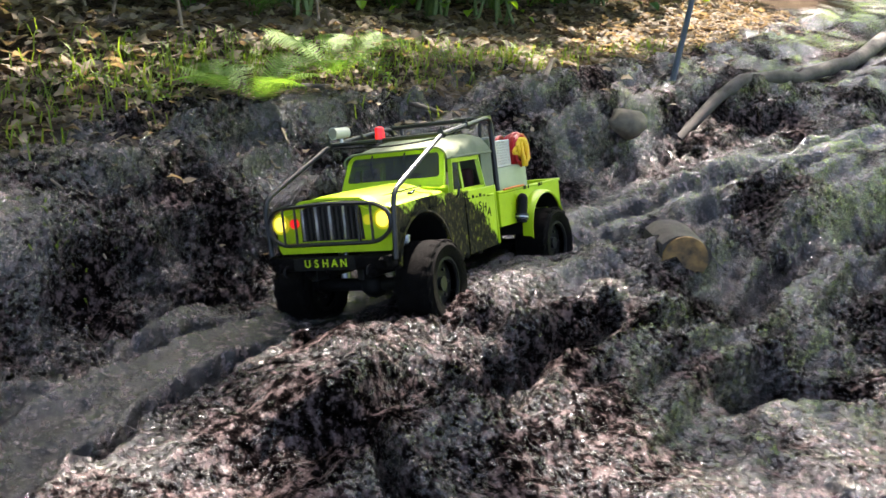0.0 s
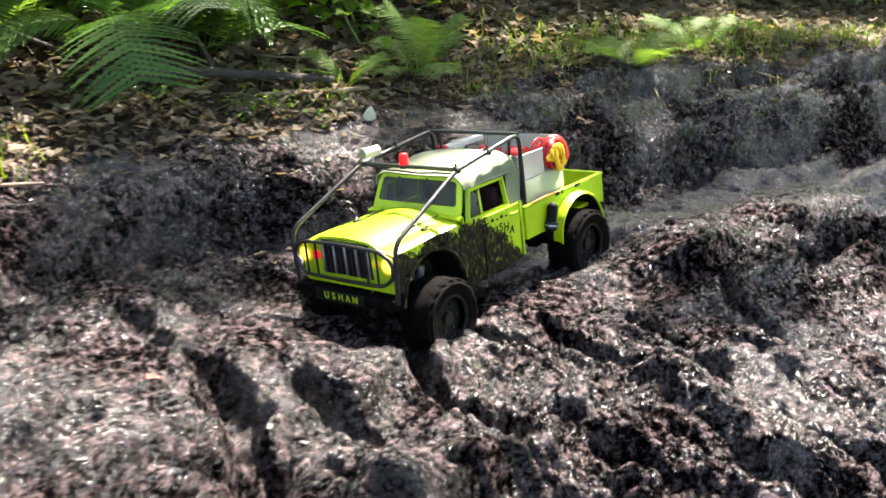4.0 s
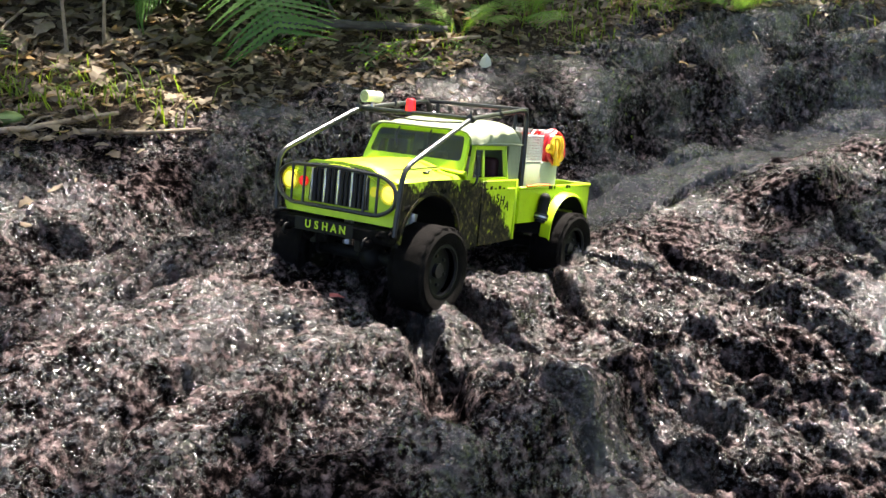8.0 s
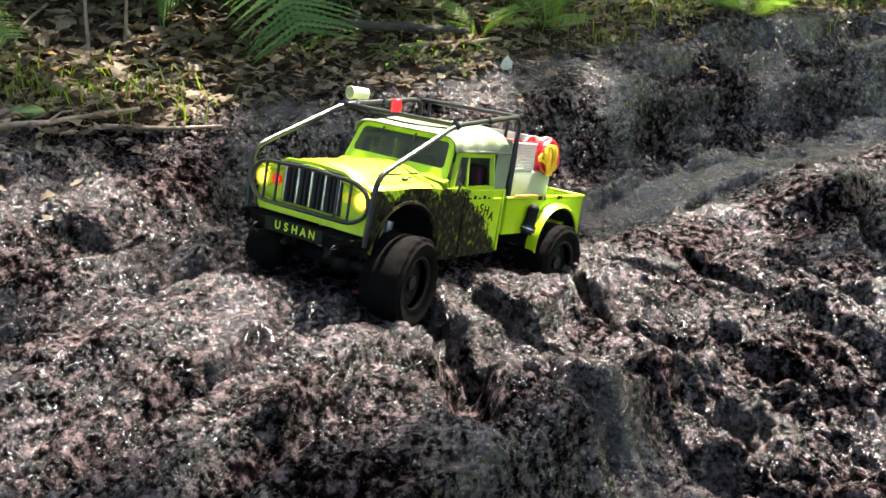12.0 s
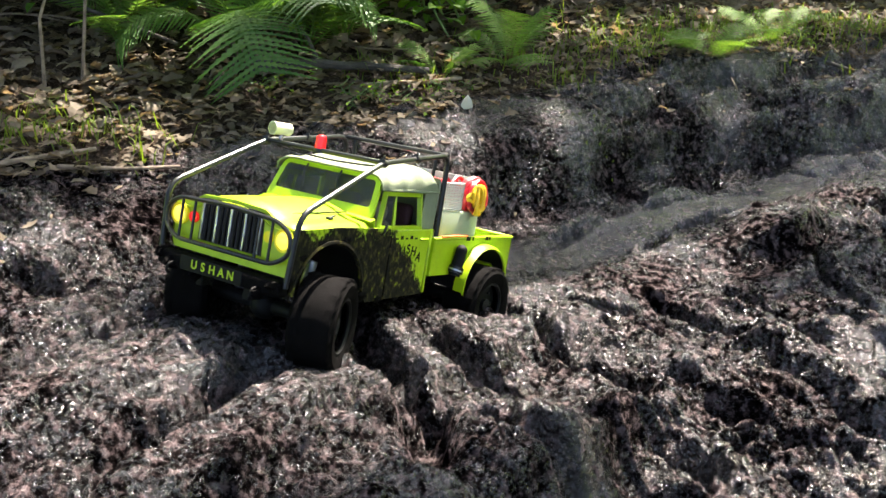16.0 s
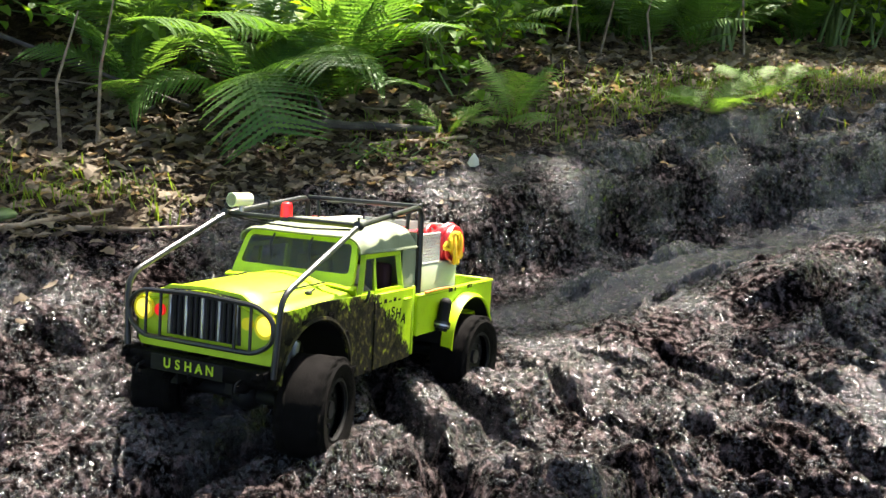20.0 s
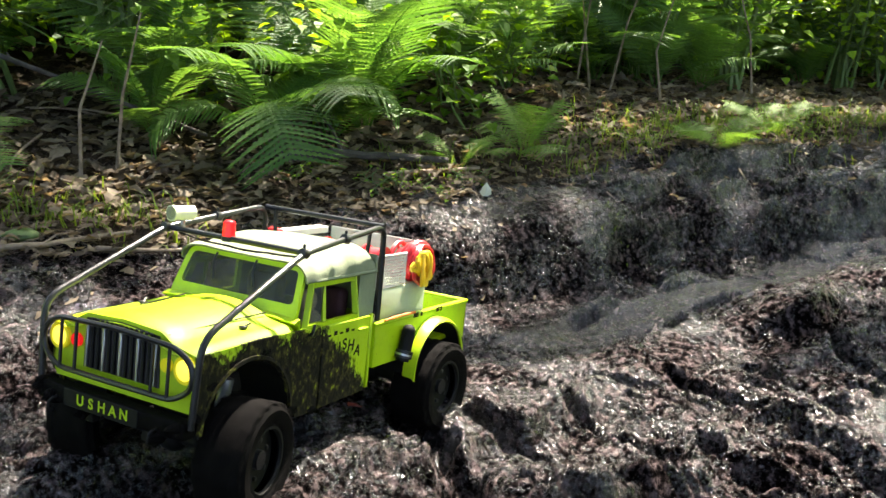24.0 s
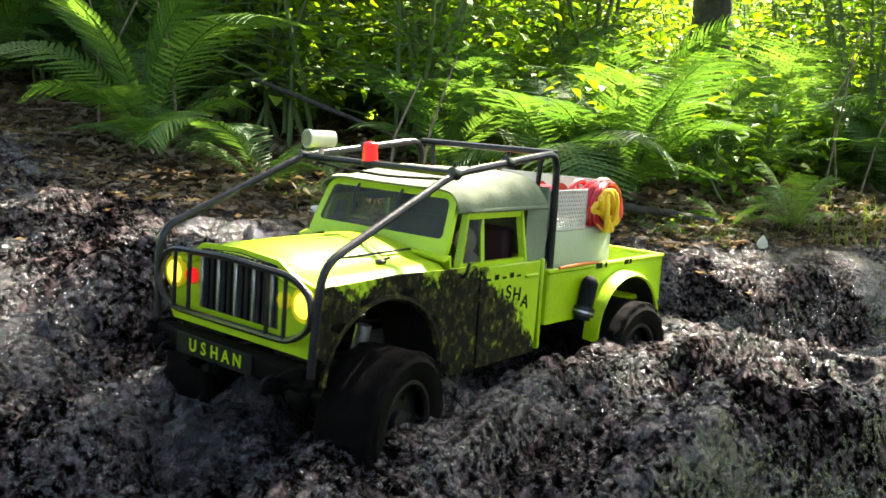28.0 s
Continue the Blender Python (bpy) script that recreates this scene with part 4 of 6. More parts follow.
        bm = bmesh.new()
        tube(bm, [(0.083, s * 0.080, 0.2045), (0.02, s * 0.0835, 0.2045), (-0.038, s * 0.0835, 0.2045)], 0.0018, 6)
        part("drip_seam", bm, CANVAS, truck, "stitched canvas hem")

    # grille, lamps, front panel
    bm = plate(bmesh.new(), [(-0.087, 0.158), (-0.088, 0.118), (-0.082, 0.107), (0.082, 0.107), (0.088, 0.118), (0.087, 0.158), (0.06, 0.164), (0.045, 0.172), (0, 0.1745), (-0.045, 0.172), (-0.06, 0.164)], "x", 0.234, 0.238)
    front = part("front_panel", bm, PAINT, truck, "yellow-green front panel")
    bm = plate(bmesh.new(), [(-0.047, 0.122), (0.047, 0.122), (0.045, 0.168), (0, 0.1715), (-0.045, 0.168)], "x", 0.2382, 0.2388)
    part("grille_back", bm, DARK, front, "dark grille opening")
    for k in range(13):
        y = -0.042 + 0.007 * k
        bm = block(bmesh.new(), (0.2388, y - 0.0016, 0.123), (0.2412, y + 0.0016, 0.1635 + 0.003 * (1 - abs(y) / 0.045)), 0.0006, 1)
        part("grille_bar", bm, STEEL if k % 3 == 0 else PLASTIC, front)
    for k in range(13):
        y = -0.036 + 0.006 * k
        part("nose_letter", block(bmesh.new(), (0.2385, y - 0.0021, 0.1662), (0.2402, y + 0.0021, 0.1692), 0.0004, 1), BLACK, front, "raised letter shape in mud")
    for s in (1, -1):
        bm = bmesh.new()
        rod(bm, (0.238, s * 0.077, 0.145), (0.2415, s * 0.077, 0.145), 0.0125, n=24)
        lampo = part("headlight", bm, AMBER, front, "yellow headlight bezel")
        bm = ball(bmesh.new(), (0.2405, s * 0.077, 0.145), 0.0095, 3, (0.45, 1, 1))
        part("lens", bm, LAMP, lampo, "lit warm headlight lens")
        bm = rod(bmesh.new(), (0.238, s * 0.0555, 0.145), (0.2415, s * 0.0555, 0.145), 0.0062, n=18)
        part("marker_lamp", bm, REDLAMP if s < 0 else AMBER, front, "small round signal lamp")

    # brush guard in front of the grille
    bm = bmesh.new()
    loop = rounded([(0.249, 0, 0.119), (0.248, 0.072, 0.119), (0.246, 0.091, 0.132), (0.246, 0.091, 0.153), (0.247, 0.072, 0.165), (0.248, 0, 0.168), (0.247, -0.072, 0.165), (0.246, -0.091, 0.153), (0.246, -0.091, 0.132),
                    (0.248, -0.072, 0.119), (0.249, 0, 0.119)], 0.012, 3)[:-1]
    tube(bm, loop, 0.0026, 7, True)
    guard = part("brush_guard", bm, BLACK, truck, "black tube brush guard over grille and lamps")
    for y in (-0.066, -0.047, 0.047, 0.066):
        part("guard_bar", tube(bmesh.new(), [(0.249, y, 0.1195), (0.248, y, 0.166)], 0.0018, 6), BLACK, guard)

    # bumper with a plate of letters
    bm = block(bmesh.new(), (0.236, -0.09, 0.087), (0.254, 0.09, 0.104), 0.004, 3)
    bump_part = part("front_bumper", bm, RUBBER, truck, "muddy black front bumper")
    bm = block(bmesh.new(), (0.2542, -0.052, 0.088), (0.2552, 0.04, 0.104), 0.0005, 1)
    name_plate = part("bumper_plate", bm, PLASTIC, bump_part, "black plate with yellow letters")
    for k, ch in enumerate("USHAN"):
        lettering("plate_letter", ch, 0.0135, PAINT, name_plate, pose(0.2556, -0.030 + 0.0135 * k, 0.0962, 90, 0, 90), "yellow-green stencilled letter, mud on its edges")
    for s in (1, -1):
        bm = tube(bmesh.new(), rounded([(0.254, s * 0.062, 0.093), (0.262, s * 0.062, 0.092), (0.264, s * 0.062, 0.083), (0.258, s * 0.062, 0.081)], 0.004), 0.0016, 6)
        part("tow_hook", bm, PLASTIC, bump_part, "muddy black tow hook")

    # wet mud caked on bumper, arches and sill
    q = random.Random(31)
    for x, y, z, r in ((0.249, 0.084, 0.097, 0.012), (0.25, 0.066, 0.088, 0.01), (0.249, -0.07, 0.092, 0.012), (0.248, -0.086, 0.1, 0.011), (0.247, 0.0, 0.084, 0.011), (0.246, -0.035, 0.083, 0.009), (0.228, 0.087, 0.104, 0.008),
                       (0.216, 0.088, 0.128, 0.007), (0.19, 0.088, 0.143, 0.007), (0.15, 0.088, 0.145, 0.0075), (0.118, 0.088, 0.122, 0.007), (0.103, 0.088, 0.08, 0.009), (0.07, 0.088, 0.074, 0.007), (0.03, 0.087, 0.073, 0.006)):
        r *= 0.8
        bm = ball(bmesh.new(), (0, 0, 0), r, 3, (1.5, 0.5 if x > 0.24 else 0.22, 0.8))
        off = Vector((q.uniform(0, 9), q.uniform(0, 9), 0))
        for v in bm.verts:
            v.co *= 1 + 0.5 * noise.noise(v.co / r * 1.4 + off) + 0.2 * noise.noise(v.co / r * 4 + off)
            v.co += Vector((x, y, z))
        part("mud_clod", bm, RUBBER, truck, "clod of wet black mud")

    # exterior roll cage
    for s in (1, -1):
        line = [(0.246, s * 0.0925, 0.098), (0.243, s * 0.0965, 0.176), (0.103, s * 0.089, 0.236), (-0.048, s * 0.082, 0.253), (-0.048, s * 0.083, 0.148)]
        cage = part("cage_side", tube(bmesh.new(), rounded(line, 0.018, 5), 0.0032, 9), BLACK, truck, "black tubular roll cage side")
        for at in ((0.103, 0.089, 0.236), (0.03, 0.0855, 0.2442)):
            bm = bmesh.new()
            rod(bm, (at[0] - 0.004, s * at[1], at[2] - 0.001), (at[0] + 0.004, s * at[1], at[2] + 0.001), 0.0048, n=10)
            rod(bm, (at[0], s * at[1], at[2]), (at[0], s * at[1], at[2] + 0.009), 0.0015, n=6)
            part("cage_clamp", bm, BLACK, cage, "black clamp with bolt")
    for name, a, b in (("cage_front_bar", (0.101, 0.089, 0.236), (0.101, -0.089, 0.236)), ("cage_rear_bar", (-0.048, 0.082, 0.252), (-0.048, -0.082, 0.252)), ("cage_middle_bar", (0.05, 0.0865, 0.242), (0.05, -0.0865, 0.242))):
        if name != "cage_middle_bar":
            part(name, tube(bmesh.new(), [a, b], 0.003, 8), BLACK, truck, "black cage crossbar")
    for s in (1, -1):
        part("cage_strut", tube(bmesh.new(), [(-0.044, s * 0.060, 0.150), (-0.046, s * 0.066, 0.250)], 0.0024, 7), BLACK, truck, "thin black upright")
    bm = tube(bmesh.new(), rounded([(-0.044, 0.078, 0.151), (-0.053, 0.078, 0.18), (-0.053, 0.078, 0.247)], 0.01), 0.0028, 7)
    part("cage_brace", bm, BLACK, truck, "black cage brace")
    # cable along the crossbar
    pts = [(0.099 + 0.002 * math.sin(i * 1.3), 0.085 - 0.16 * i / 14, 0.2315 - 0.004 * math.sin(math.pi * i / 14)) for i in range(15)]
    part("lamp_cable", tube(bmesh.new(), pts, 0.0011, 5), PLASTIC, truck, "thin black lamp cable")

    # work lamp and beacon on the crossbar
    bm = bmesh.new()
    rod(bm, (0.082, -0.0737, 0.252), (0.106, -0.077, 0.252), 0.0076, n=20)
    rod(bm, (0.106, -0.077, 0.252), (0.109, -0.0774, 0.252), 0.0083, n=20)
    spot = part("work_lamp", bm, CREAM, truck, "cream cylindrical work lamp")
    part("lamp_foot", rod(bmesh.new(), (0.094, -0.075, 0.236), (0.094, -0.075, 0.247), 0.0025, n=8), STEEL, spot, "metal lamp foot")
    part("lamp_face", rod(bmesh.new(), (0.1088, -0.0774, 0.252), (0.1096, -0.0775, 0.252), 0.0068, n=18), GLASS, spot, "clear lamp face")
    bm = bmesh.new()
    rod(bm, (0.099, -0.008, 0.2375), (0.099, -0.008, 0.2515), 0.0068, 0.0062, 18)
    ball(bm, (0.099, -0.008, 0.2515), 0.0062, 2, (1, 1, 0.5))
    beacon = part("beacon", bm, REDLAMP, truck, "red warning beacon")
    part("beacon_base", rod(bmesh.new(), (0.099, -0.008, 0.233), (0.099, -0.008, 0.2378), 0.0072, n=16), BLACK, beacon, "black beacon base")

    # bed: floor, sides, ends, flares
    bm = block(bmesh.new(), (-0.25, -0.082, 0.1), (-0.038, 0.082, 0.106), 0.001, 1)
    part("bed_floor", bm, PAINT, truck)
    for s in (1, -1):
        lo, hi = sorted((s * 0.084, s * 0.0885))
        out = [(-0.038, 0.145), (-0.038, 0.097), (-0.108, 0.097)] + [(x, z) for x, z in arc(-0.165, 0.079, 0.058, 20, 160, 12)] + [(-0.2505, 0.1), (-0.2505, 0.145)]
        bed = part("bed_side", plate(bmesh.new(), out, "y", lo, hi), PAINT, truck, "yellow-green bed side")
        bm = block(bmesh.new(), (-0.252, min(s * 0.083, s * 0.0905), 0.1435), (-0.037, max(s * 0.083, s * 0.0905), 0.1475), 0.0012, 1)
        part("bed_rail", bm, PAINT, bed, "scuffed bed rail")
        for x0, x1 in ((-0.115, -0.126), (-0.131, -0.135), (-0.168, -0.176), (-0.178, -0.182)):
            bm = block(bmesh.new(), (x1, min(s * 0.0906, s * 0.0909), 0.1425), (x0, max(s * 0.0906, s * 0.0909), 0.1478))
            part("scuff", bm, PLASTIC, bed, "black scuff through the paint", smooth=False)
        bm = bmesh.new()
        rows = [[(x, s * 0.0885, z), (x, s * 0.101, z - 0.001), (x + 0.0004, s * 0.1045, z - 0.004)] for x, z in arc(-0.165, 0.077, 0.0605, -2, 182, 20)]
        part("rear_flare", thicken(skin(bm, rows), 0.0025), PAINT, truck, "rounded yellow-green rear fender flare")
        bm = bmesh.new()
        rows = [[(x, s * 0.05, z), (x, s * 0.1, z)] for x, z in arc(-0.165, 0.077, 0.0585, 0, 180, 16)]
        part("wheel_well", thicken(skin(bm, rows), 0.0015), PLASTIC, truck, "black inner wheel well")
        # canister in front of the rear wheel
        bm = rod(bmesh.new(), (-0.089, s * 0.0955, 0.097), (-0.097, s * 0.0965, 0.131), 0.0078, n=16)
        ball(bm, (-0.097, s * 0.0965, 0.131), 0.0078, 2)
        can = part("canister", bm, PLASTIC, truck, "black canister strapped to the bed side")
        bm = rod(bmesh.new(), (-0.0900, s * 0.0956, 0.1005), (-0.0921, s * 0.0959, 0.109), 0.0102, n=16)
        part("canister_band", bm, BLACK, can, "thick black band")
        bm = rod(bmesh.new(), (-0.0905, s * 0.0957, 0.1035), (-0.091, s * 0.0958, 0.1055), 0.0106, n=16)
        part("canister_ring", bm, STEEL, can, "pale ring")
    bm = plate(bmesh.new(), [(-0.0885, 0.145), (-0.0885, 0.098), (0.0885, 0.098), (0.0885, 0.145)], "x", -0.2505, -0.247)
    gate = part("tailgate", bm, PAINT, truck, "yellow-green tailgate")
    bm = block(bmesh.new(), (-0.2525, -0.089, 0.1435), (-0.246, 0.089, 0.1475), 0.001, 1)
    part("tailgate_rail", bm, PAINT, gate)
    part("bed_front", plate(bmesh.new(), [(-0.0885, 0.145), (-0.0885, 0.098), (0.0885, 0.098), (0.0885, 0.145)], "x", -0.0405, -0.0372), PAINT, truck)
    for s in (1, -1):
        bm = rod(bmesh.new(), (-0.2505, s * 0.076, 0.126), (-0.254, s * 0.076, 0.126), 0.006, n=14)
        part("tail_lamp", bm, RED, truck, "round red tail lamp")
    bm = block(bmesh.new(), (-0.262, -0.085, 0.083), (-0.252, 0.085, 0.097), 0.002, 1)
    part("rear_bumper", bm, PLASTIC, truck, "muddy black rear bumper")

    # fire unit in the bed: tank, mesh sides, hose reel
    bm = block(bmesh.new(), (-0.163, -0.076, 0.106), (-0.046, 0.076, 0.18), 0.003, 2)
    tank = part("water_tank", bm, TANK, truck, "pale grey water tank")
    bm = block(bmesh.new(), (-0.152, -0.03, 0.18), (-0.054, 0.03, 0.182), 0.0006, 1)
    part("tank_lid", bm, WHITE, tank, "white tank lid")
    part("strap", tube(bmesh.new(), [(-0.052, 0.0905, 0.1485), (-0.085, 0.0905, 0.1495), (-0.12, 0.089, 0.1485)], 0.0014, 6), ORANGE, tank, "thin orange strap")
    for s in (1, -1):
        # perforated sheet: a lattice of slanted strips in a frame
        bm = bmesh.new()
        x0, x1, z0, z1 = -0.112, -0.05, 0.181, 0.217
        y = s * 0.075
        for k in range(-12, 22):
            for sl in (1, -1):
                pts = []
                c = x0 + 0.0042 * k
                for i in range(13):
                    z = z0 + (z1 - z0) * i / 12
                    x = c + sl * (z - z0) * 0.55 + (0.02 if sl < 0 else 0)
                    if x0 <= x <= x1:
                        pts.append((x, y, z))
                if len(pts) > 1:
                    tube(bm, [pts[0], pts[-1]], 0.00075, 4)
        panel = part("mesh_panel", bm, WHITE, truck, "white perforated metal side panel", smooth=False)
        bm = tube(bmesh.new(), [(x0, y, z0), (x1, y, z0), (x1, y, z1), (x0, y, z1)], 0.0014, 5, True)
        part("mesh_frame", bm, WHITE, panel, "white frame")
    bm = block(bmesh.new(), (-0.058, -0.075, 0.179), (-0.0555, 0.075, 0.214), 0.0006, 1)
    part("front_screen", bm, SMOKY, truck, "clear plastic screen")
    bm = block(bmesh.new(), (-0.172, -0.074, 0.180), (-0.17, 0.05, 0.224), 0.0006, 1)
    part("rear_screen", bm, SMOKY, truck, "clear plastic screen")
    bm = block(bmesh.new(), (-0.148, -0.078, 0.218), (-0.06, -0.062, 0.226), 0.001, 1)
    part("light_bar", bm, WHITE, truck, "white bar along the far side")
    bm = block(bmesh.new(), (-0.058, -0.079, 0.2175), (-0.048, -0.061, 0.2285), 0.002, 1)
    part("bar_end", bm, RED, truck, "red end cap")
    bm = block(bmesh.new(), (-0.104, -0.05, 0.2), (-0.06, 0.05, 0.204), 0.001, 1)
    part("deck_plate", bm, STEEL, truck, "grey metal deck plate")
    # red reels on the deck
    for y in (-0.01, 0.045):
        bm = bmesh.new()
        rod(bm, (-0.092, y - 0.012, 0.206), (-0.092, y + 0.012, 0.206), 0.0135, n=24)
        for q in (-0.012, 0.012):
            rod(bm, (-0.092, y + q - 0.0012, 0.206), (-0.092, y + q + 0.0012, 0.206), 0.0165, n=24)
        part("hose_drum", bm, RED, truck, "small red hose drum")
    # the big reel at the rear, yellow hose wound round red
    c = Vector((-0.146, 0.062, 0.2))
    reel = part("hose_reel", rod(bmesh.new(), c + Vector((0, -0.016, 0)), c + Vector((0, 0.016, 0)), 0.016, n=20), RED, truck, "red hose reel")
    wob = random.Random(14)
    for q, r in ((-0.016, 0.0225), (0.0165, 0.0225)):
        ring = [c + Vector((r * wob.uniform(0.9, 1.06) * math.cos(k * math.tau / 26), q + wob.uniform(-0.001, 0.001), r * wob.uniform(0.9, 1.06) * math.sin(k * math.tau / 26))) for k in range(26)]
        part("reel_flange", tube(bmesh.new(), ring, 0.0028, 6, True), RED, reel, "dented red flange")
        for k in range(5):
            a = k * math.tau / 5
            part("spoke", rod(bmesh.new(), c + Vector((0, q, 0)), c + Vector((r * math.cos(a), q, r * math.sin(a))), 0.0014, n=6), RED, reel)
    # red hose heaped behind the reel, and loops of yellow hose hanging over its face
    for k in range(5):
        a0, r0 = wob.uniform(0, 6), 0.019 + 0.0012 * k
        pts = [c + Vector((-0.009 + r0 * math.cos(i * math.tau / 18), 0.004 * k - 0.008 + 0.004 * math.sin(2 * i * math.tau / 18 + a0), r0 * 0.95 * math.sin(i * math.tau / 18) + 0.0025 * math.sin(3 * i * math.tau / 18 + a0))) for i in range(18)]
        part("red_hose", tube(bmesh.new(), pts, 0.0044, 7, True), RED, reel, "slack loop of thick red hose")
    for k in range(4):
        a0, tilt = wob.uniform(0, 6), radians(10 + 27 * k)
        pts = []
        for i in range(16):
            a = i * math.tau / 16
            u, v = 0.0205 * math.cos(a), (0.0062 + 0.0008 * k) * math.sin(a)
            pts.append(c + Vector((0.006 + u * math.cos(tilt) - v * math.sin(tilt), 0.019 + 0.0016 * k + 0.002 * math.sin(2 * a + a0), -0.003 + u * math.sin(tilt) + v * math.cos(tilt) + 0.0015 * math.sin(3 * a + a0))))
        part("hose_loop", tube(bmesh.new(), pts, 0.0029, 7, True), YELLOW, reel, "loose loop of yellow hose")

    # chassis and running gear
    for s in (1, -1):
        part("frame_rail", block(bmesh.new(), (-0.25, s * 0.035 - 0.005, 0.072), (0.24, s * 0.035 + 0.005, 0.09), 0.001, 1), PLASTIC, truck, "black chassis rail")
        for x in (0.174, -0.162):
            bm = rod(bmesh.new(), (x - 0.012, s * 0.045, 0.06), (x - 0.02, s * 0.05, 0.115), 0.0065, n=10)
            part("shock", bm, STEEL, truck, "dirty coil-over shock")
    for x in (0.174, -0.162):
        bm = rod(bmesh.new(), (x, -0.075, 0.056), (x, 0.075, 0.056), 0.0085, n=12)
        ball(bm, (x, 0.008, 0.056), 0.018, 2)
        part("axle", bm, PLASTIC, truck, "black axle")
    bm = block(bmesh.new(), (-0.03, -0.03, 0.05), (0.05, 0.03, 0.08), 0.006, 2)
    part("gearbox", bm, PLASTIC, truck, "muddy black gearbox and skid plate")
    wheels = []
    for x, y in ((0.174, 0.093), (0.174, -0.093), (-0.162, 0.095), (-0.162, -0.095)):
        wheels.append((build_wheel(truck, "wheel", pose(x, y, 0.055), "muddy black off-road wheel"), x, y))
    return truck, wheels


TRUCK_THING, WHEELS = build_truck()
# ---- woodland ----
def frond_mesh(name, length, pairs, bend, droop, seed, mat):
    """One fern frond: an arching stalk with toothed leaflets on both sides, growing along +x and up."""
    rnd = random.Random(seed)
    bm = bmesh.new()
    stalk = []
    a, p = radians(bend), Vector((0, 0, 0))
    steps = 24
    for i in range(steps + 1):
        stalk.append(p.copy())
        p = p + Vector((math.cos(a), 0.03 * math.sin(i * 0.5 + seed), math.sin(a))) * length / steps
        a -= radians(droop) / steps * (0.5 + i / steps)
    tube(bm, stalk, [0.0026 * length / 0.35 * (1 - 0.85 * i / steps) for i in range(steps + 1)], 4)
    for k in range(pairs):
        f = 0.16 + 0.82 * k / pairs
        i = min(int(f * steps), steps - 1)
        base = stalk[i].lerp(stalk[i + 1], f * steps - i)
        fwd = (stalk[i + 1] - stalk[i]).normalized()
        up = Vector((0, 1, 0)).cross(fwd) * -1
        size = length * 0.30 * (math.sin(math.pi * min(1, 0.22 + 0.78 * (1 - f) ** 0.8)) ** 0.9) * rnd.uniform(0.88, 1.08)
        for s in (1, -1):
            out = (Vector((0, s, 0)) + fwd * rnd.uniform(0.28, 0.42)).normalized()
            teeth = 10
            line = [base + out * size * j / teeth - up * size * 0.16 * (j / teeth) ** 2 + fwd * size * 0.08 * (j / teeth) ** 2 for j in range(teeth + 1)]
            edges = []
            for j in range(2 * teeth):
                g = j / (2 * teeth)
                c = line[0].lerp(line[-1], g) + (line[min(teeth, int(g * teeth + 0.5))] - line[0].lerp(line[-1], min(1, int(g * teeth + 0.5) / teeth)))
                w = size * 0.058 * (1 - g ** 1.6) * (1.0 if j % 2 else 0.35) + size * 0.004
                lean_on = out * size * (0.03 if j % 2 else 0.0)
                edges.append((bm.verts.new(c + fwd * w + lean_on + up * w * 0.2), bm.verts.new(c), bm.verts.new(c - fwd * w + lean_on + up * w * 0.2)))
            for a3, b3 in zip(edges, edges[1:]):
                bm.faces.new((a3[0], b3[0], b3[1], a3[1]))
                bm.faces.new((a3[1], b3[1], b3[2], a3[2]))
    return mesh_of(name, bm, mat)


def leaf_faces(bm, c, way, up, size, fold=0.18, wide=0.42):
    """One leaf: folded along its middle, pointed, six corners."""
    side = way.cross(up).normalized()
    nrm = side.cross(way).normalized()
    a, t = bm.verts.new(c), bm.verts.new(c + way * size - nrm * size * 0.12)
    m1, m2 = bm.verts.new(c + way * size * 0.35), bm.verts.new(c + way * size * 0.7 - nrm * size * 0.03)
    for s in (1, -1):
        p = bm.verts.new(c + way * size * 0.33 + side * s * size * wide + nrm * size * fold)
        q = bm.verts.new(c + way * size * 0.68 + side * s * size * wide * 0.72 + nrm * size * fold * 0.6)
        for f in ((a, m1, p), (m1, m2, q, p), (m2, t, q)):
            bm.faces.new(f if s > 0 else f[::-1])


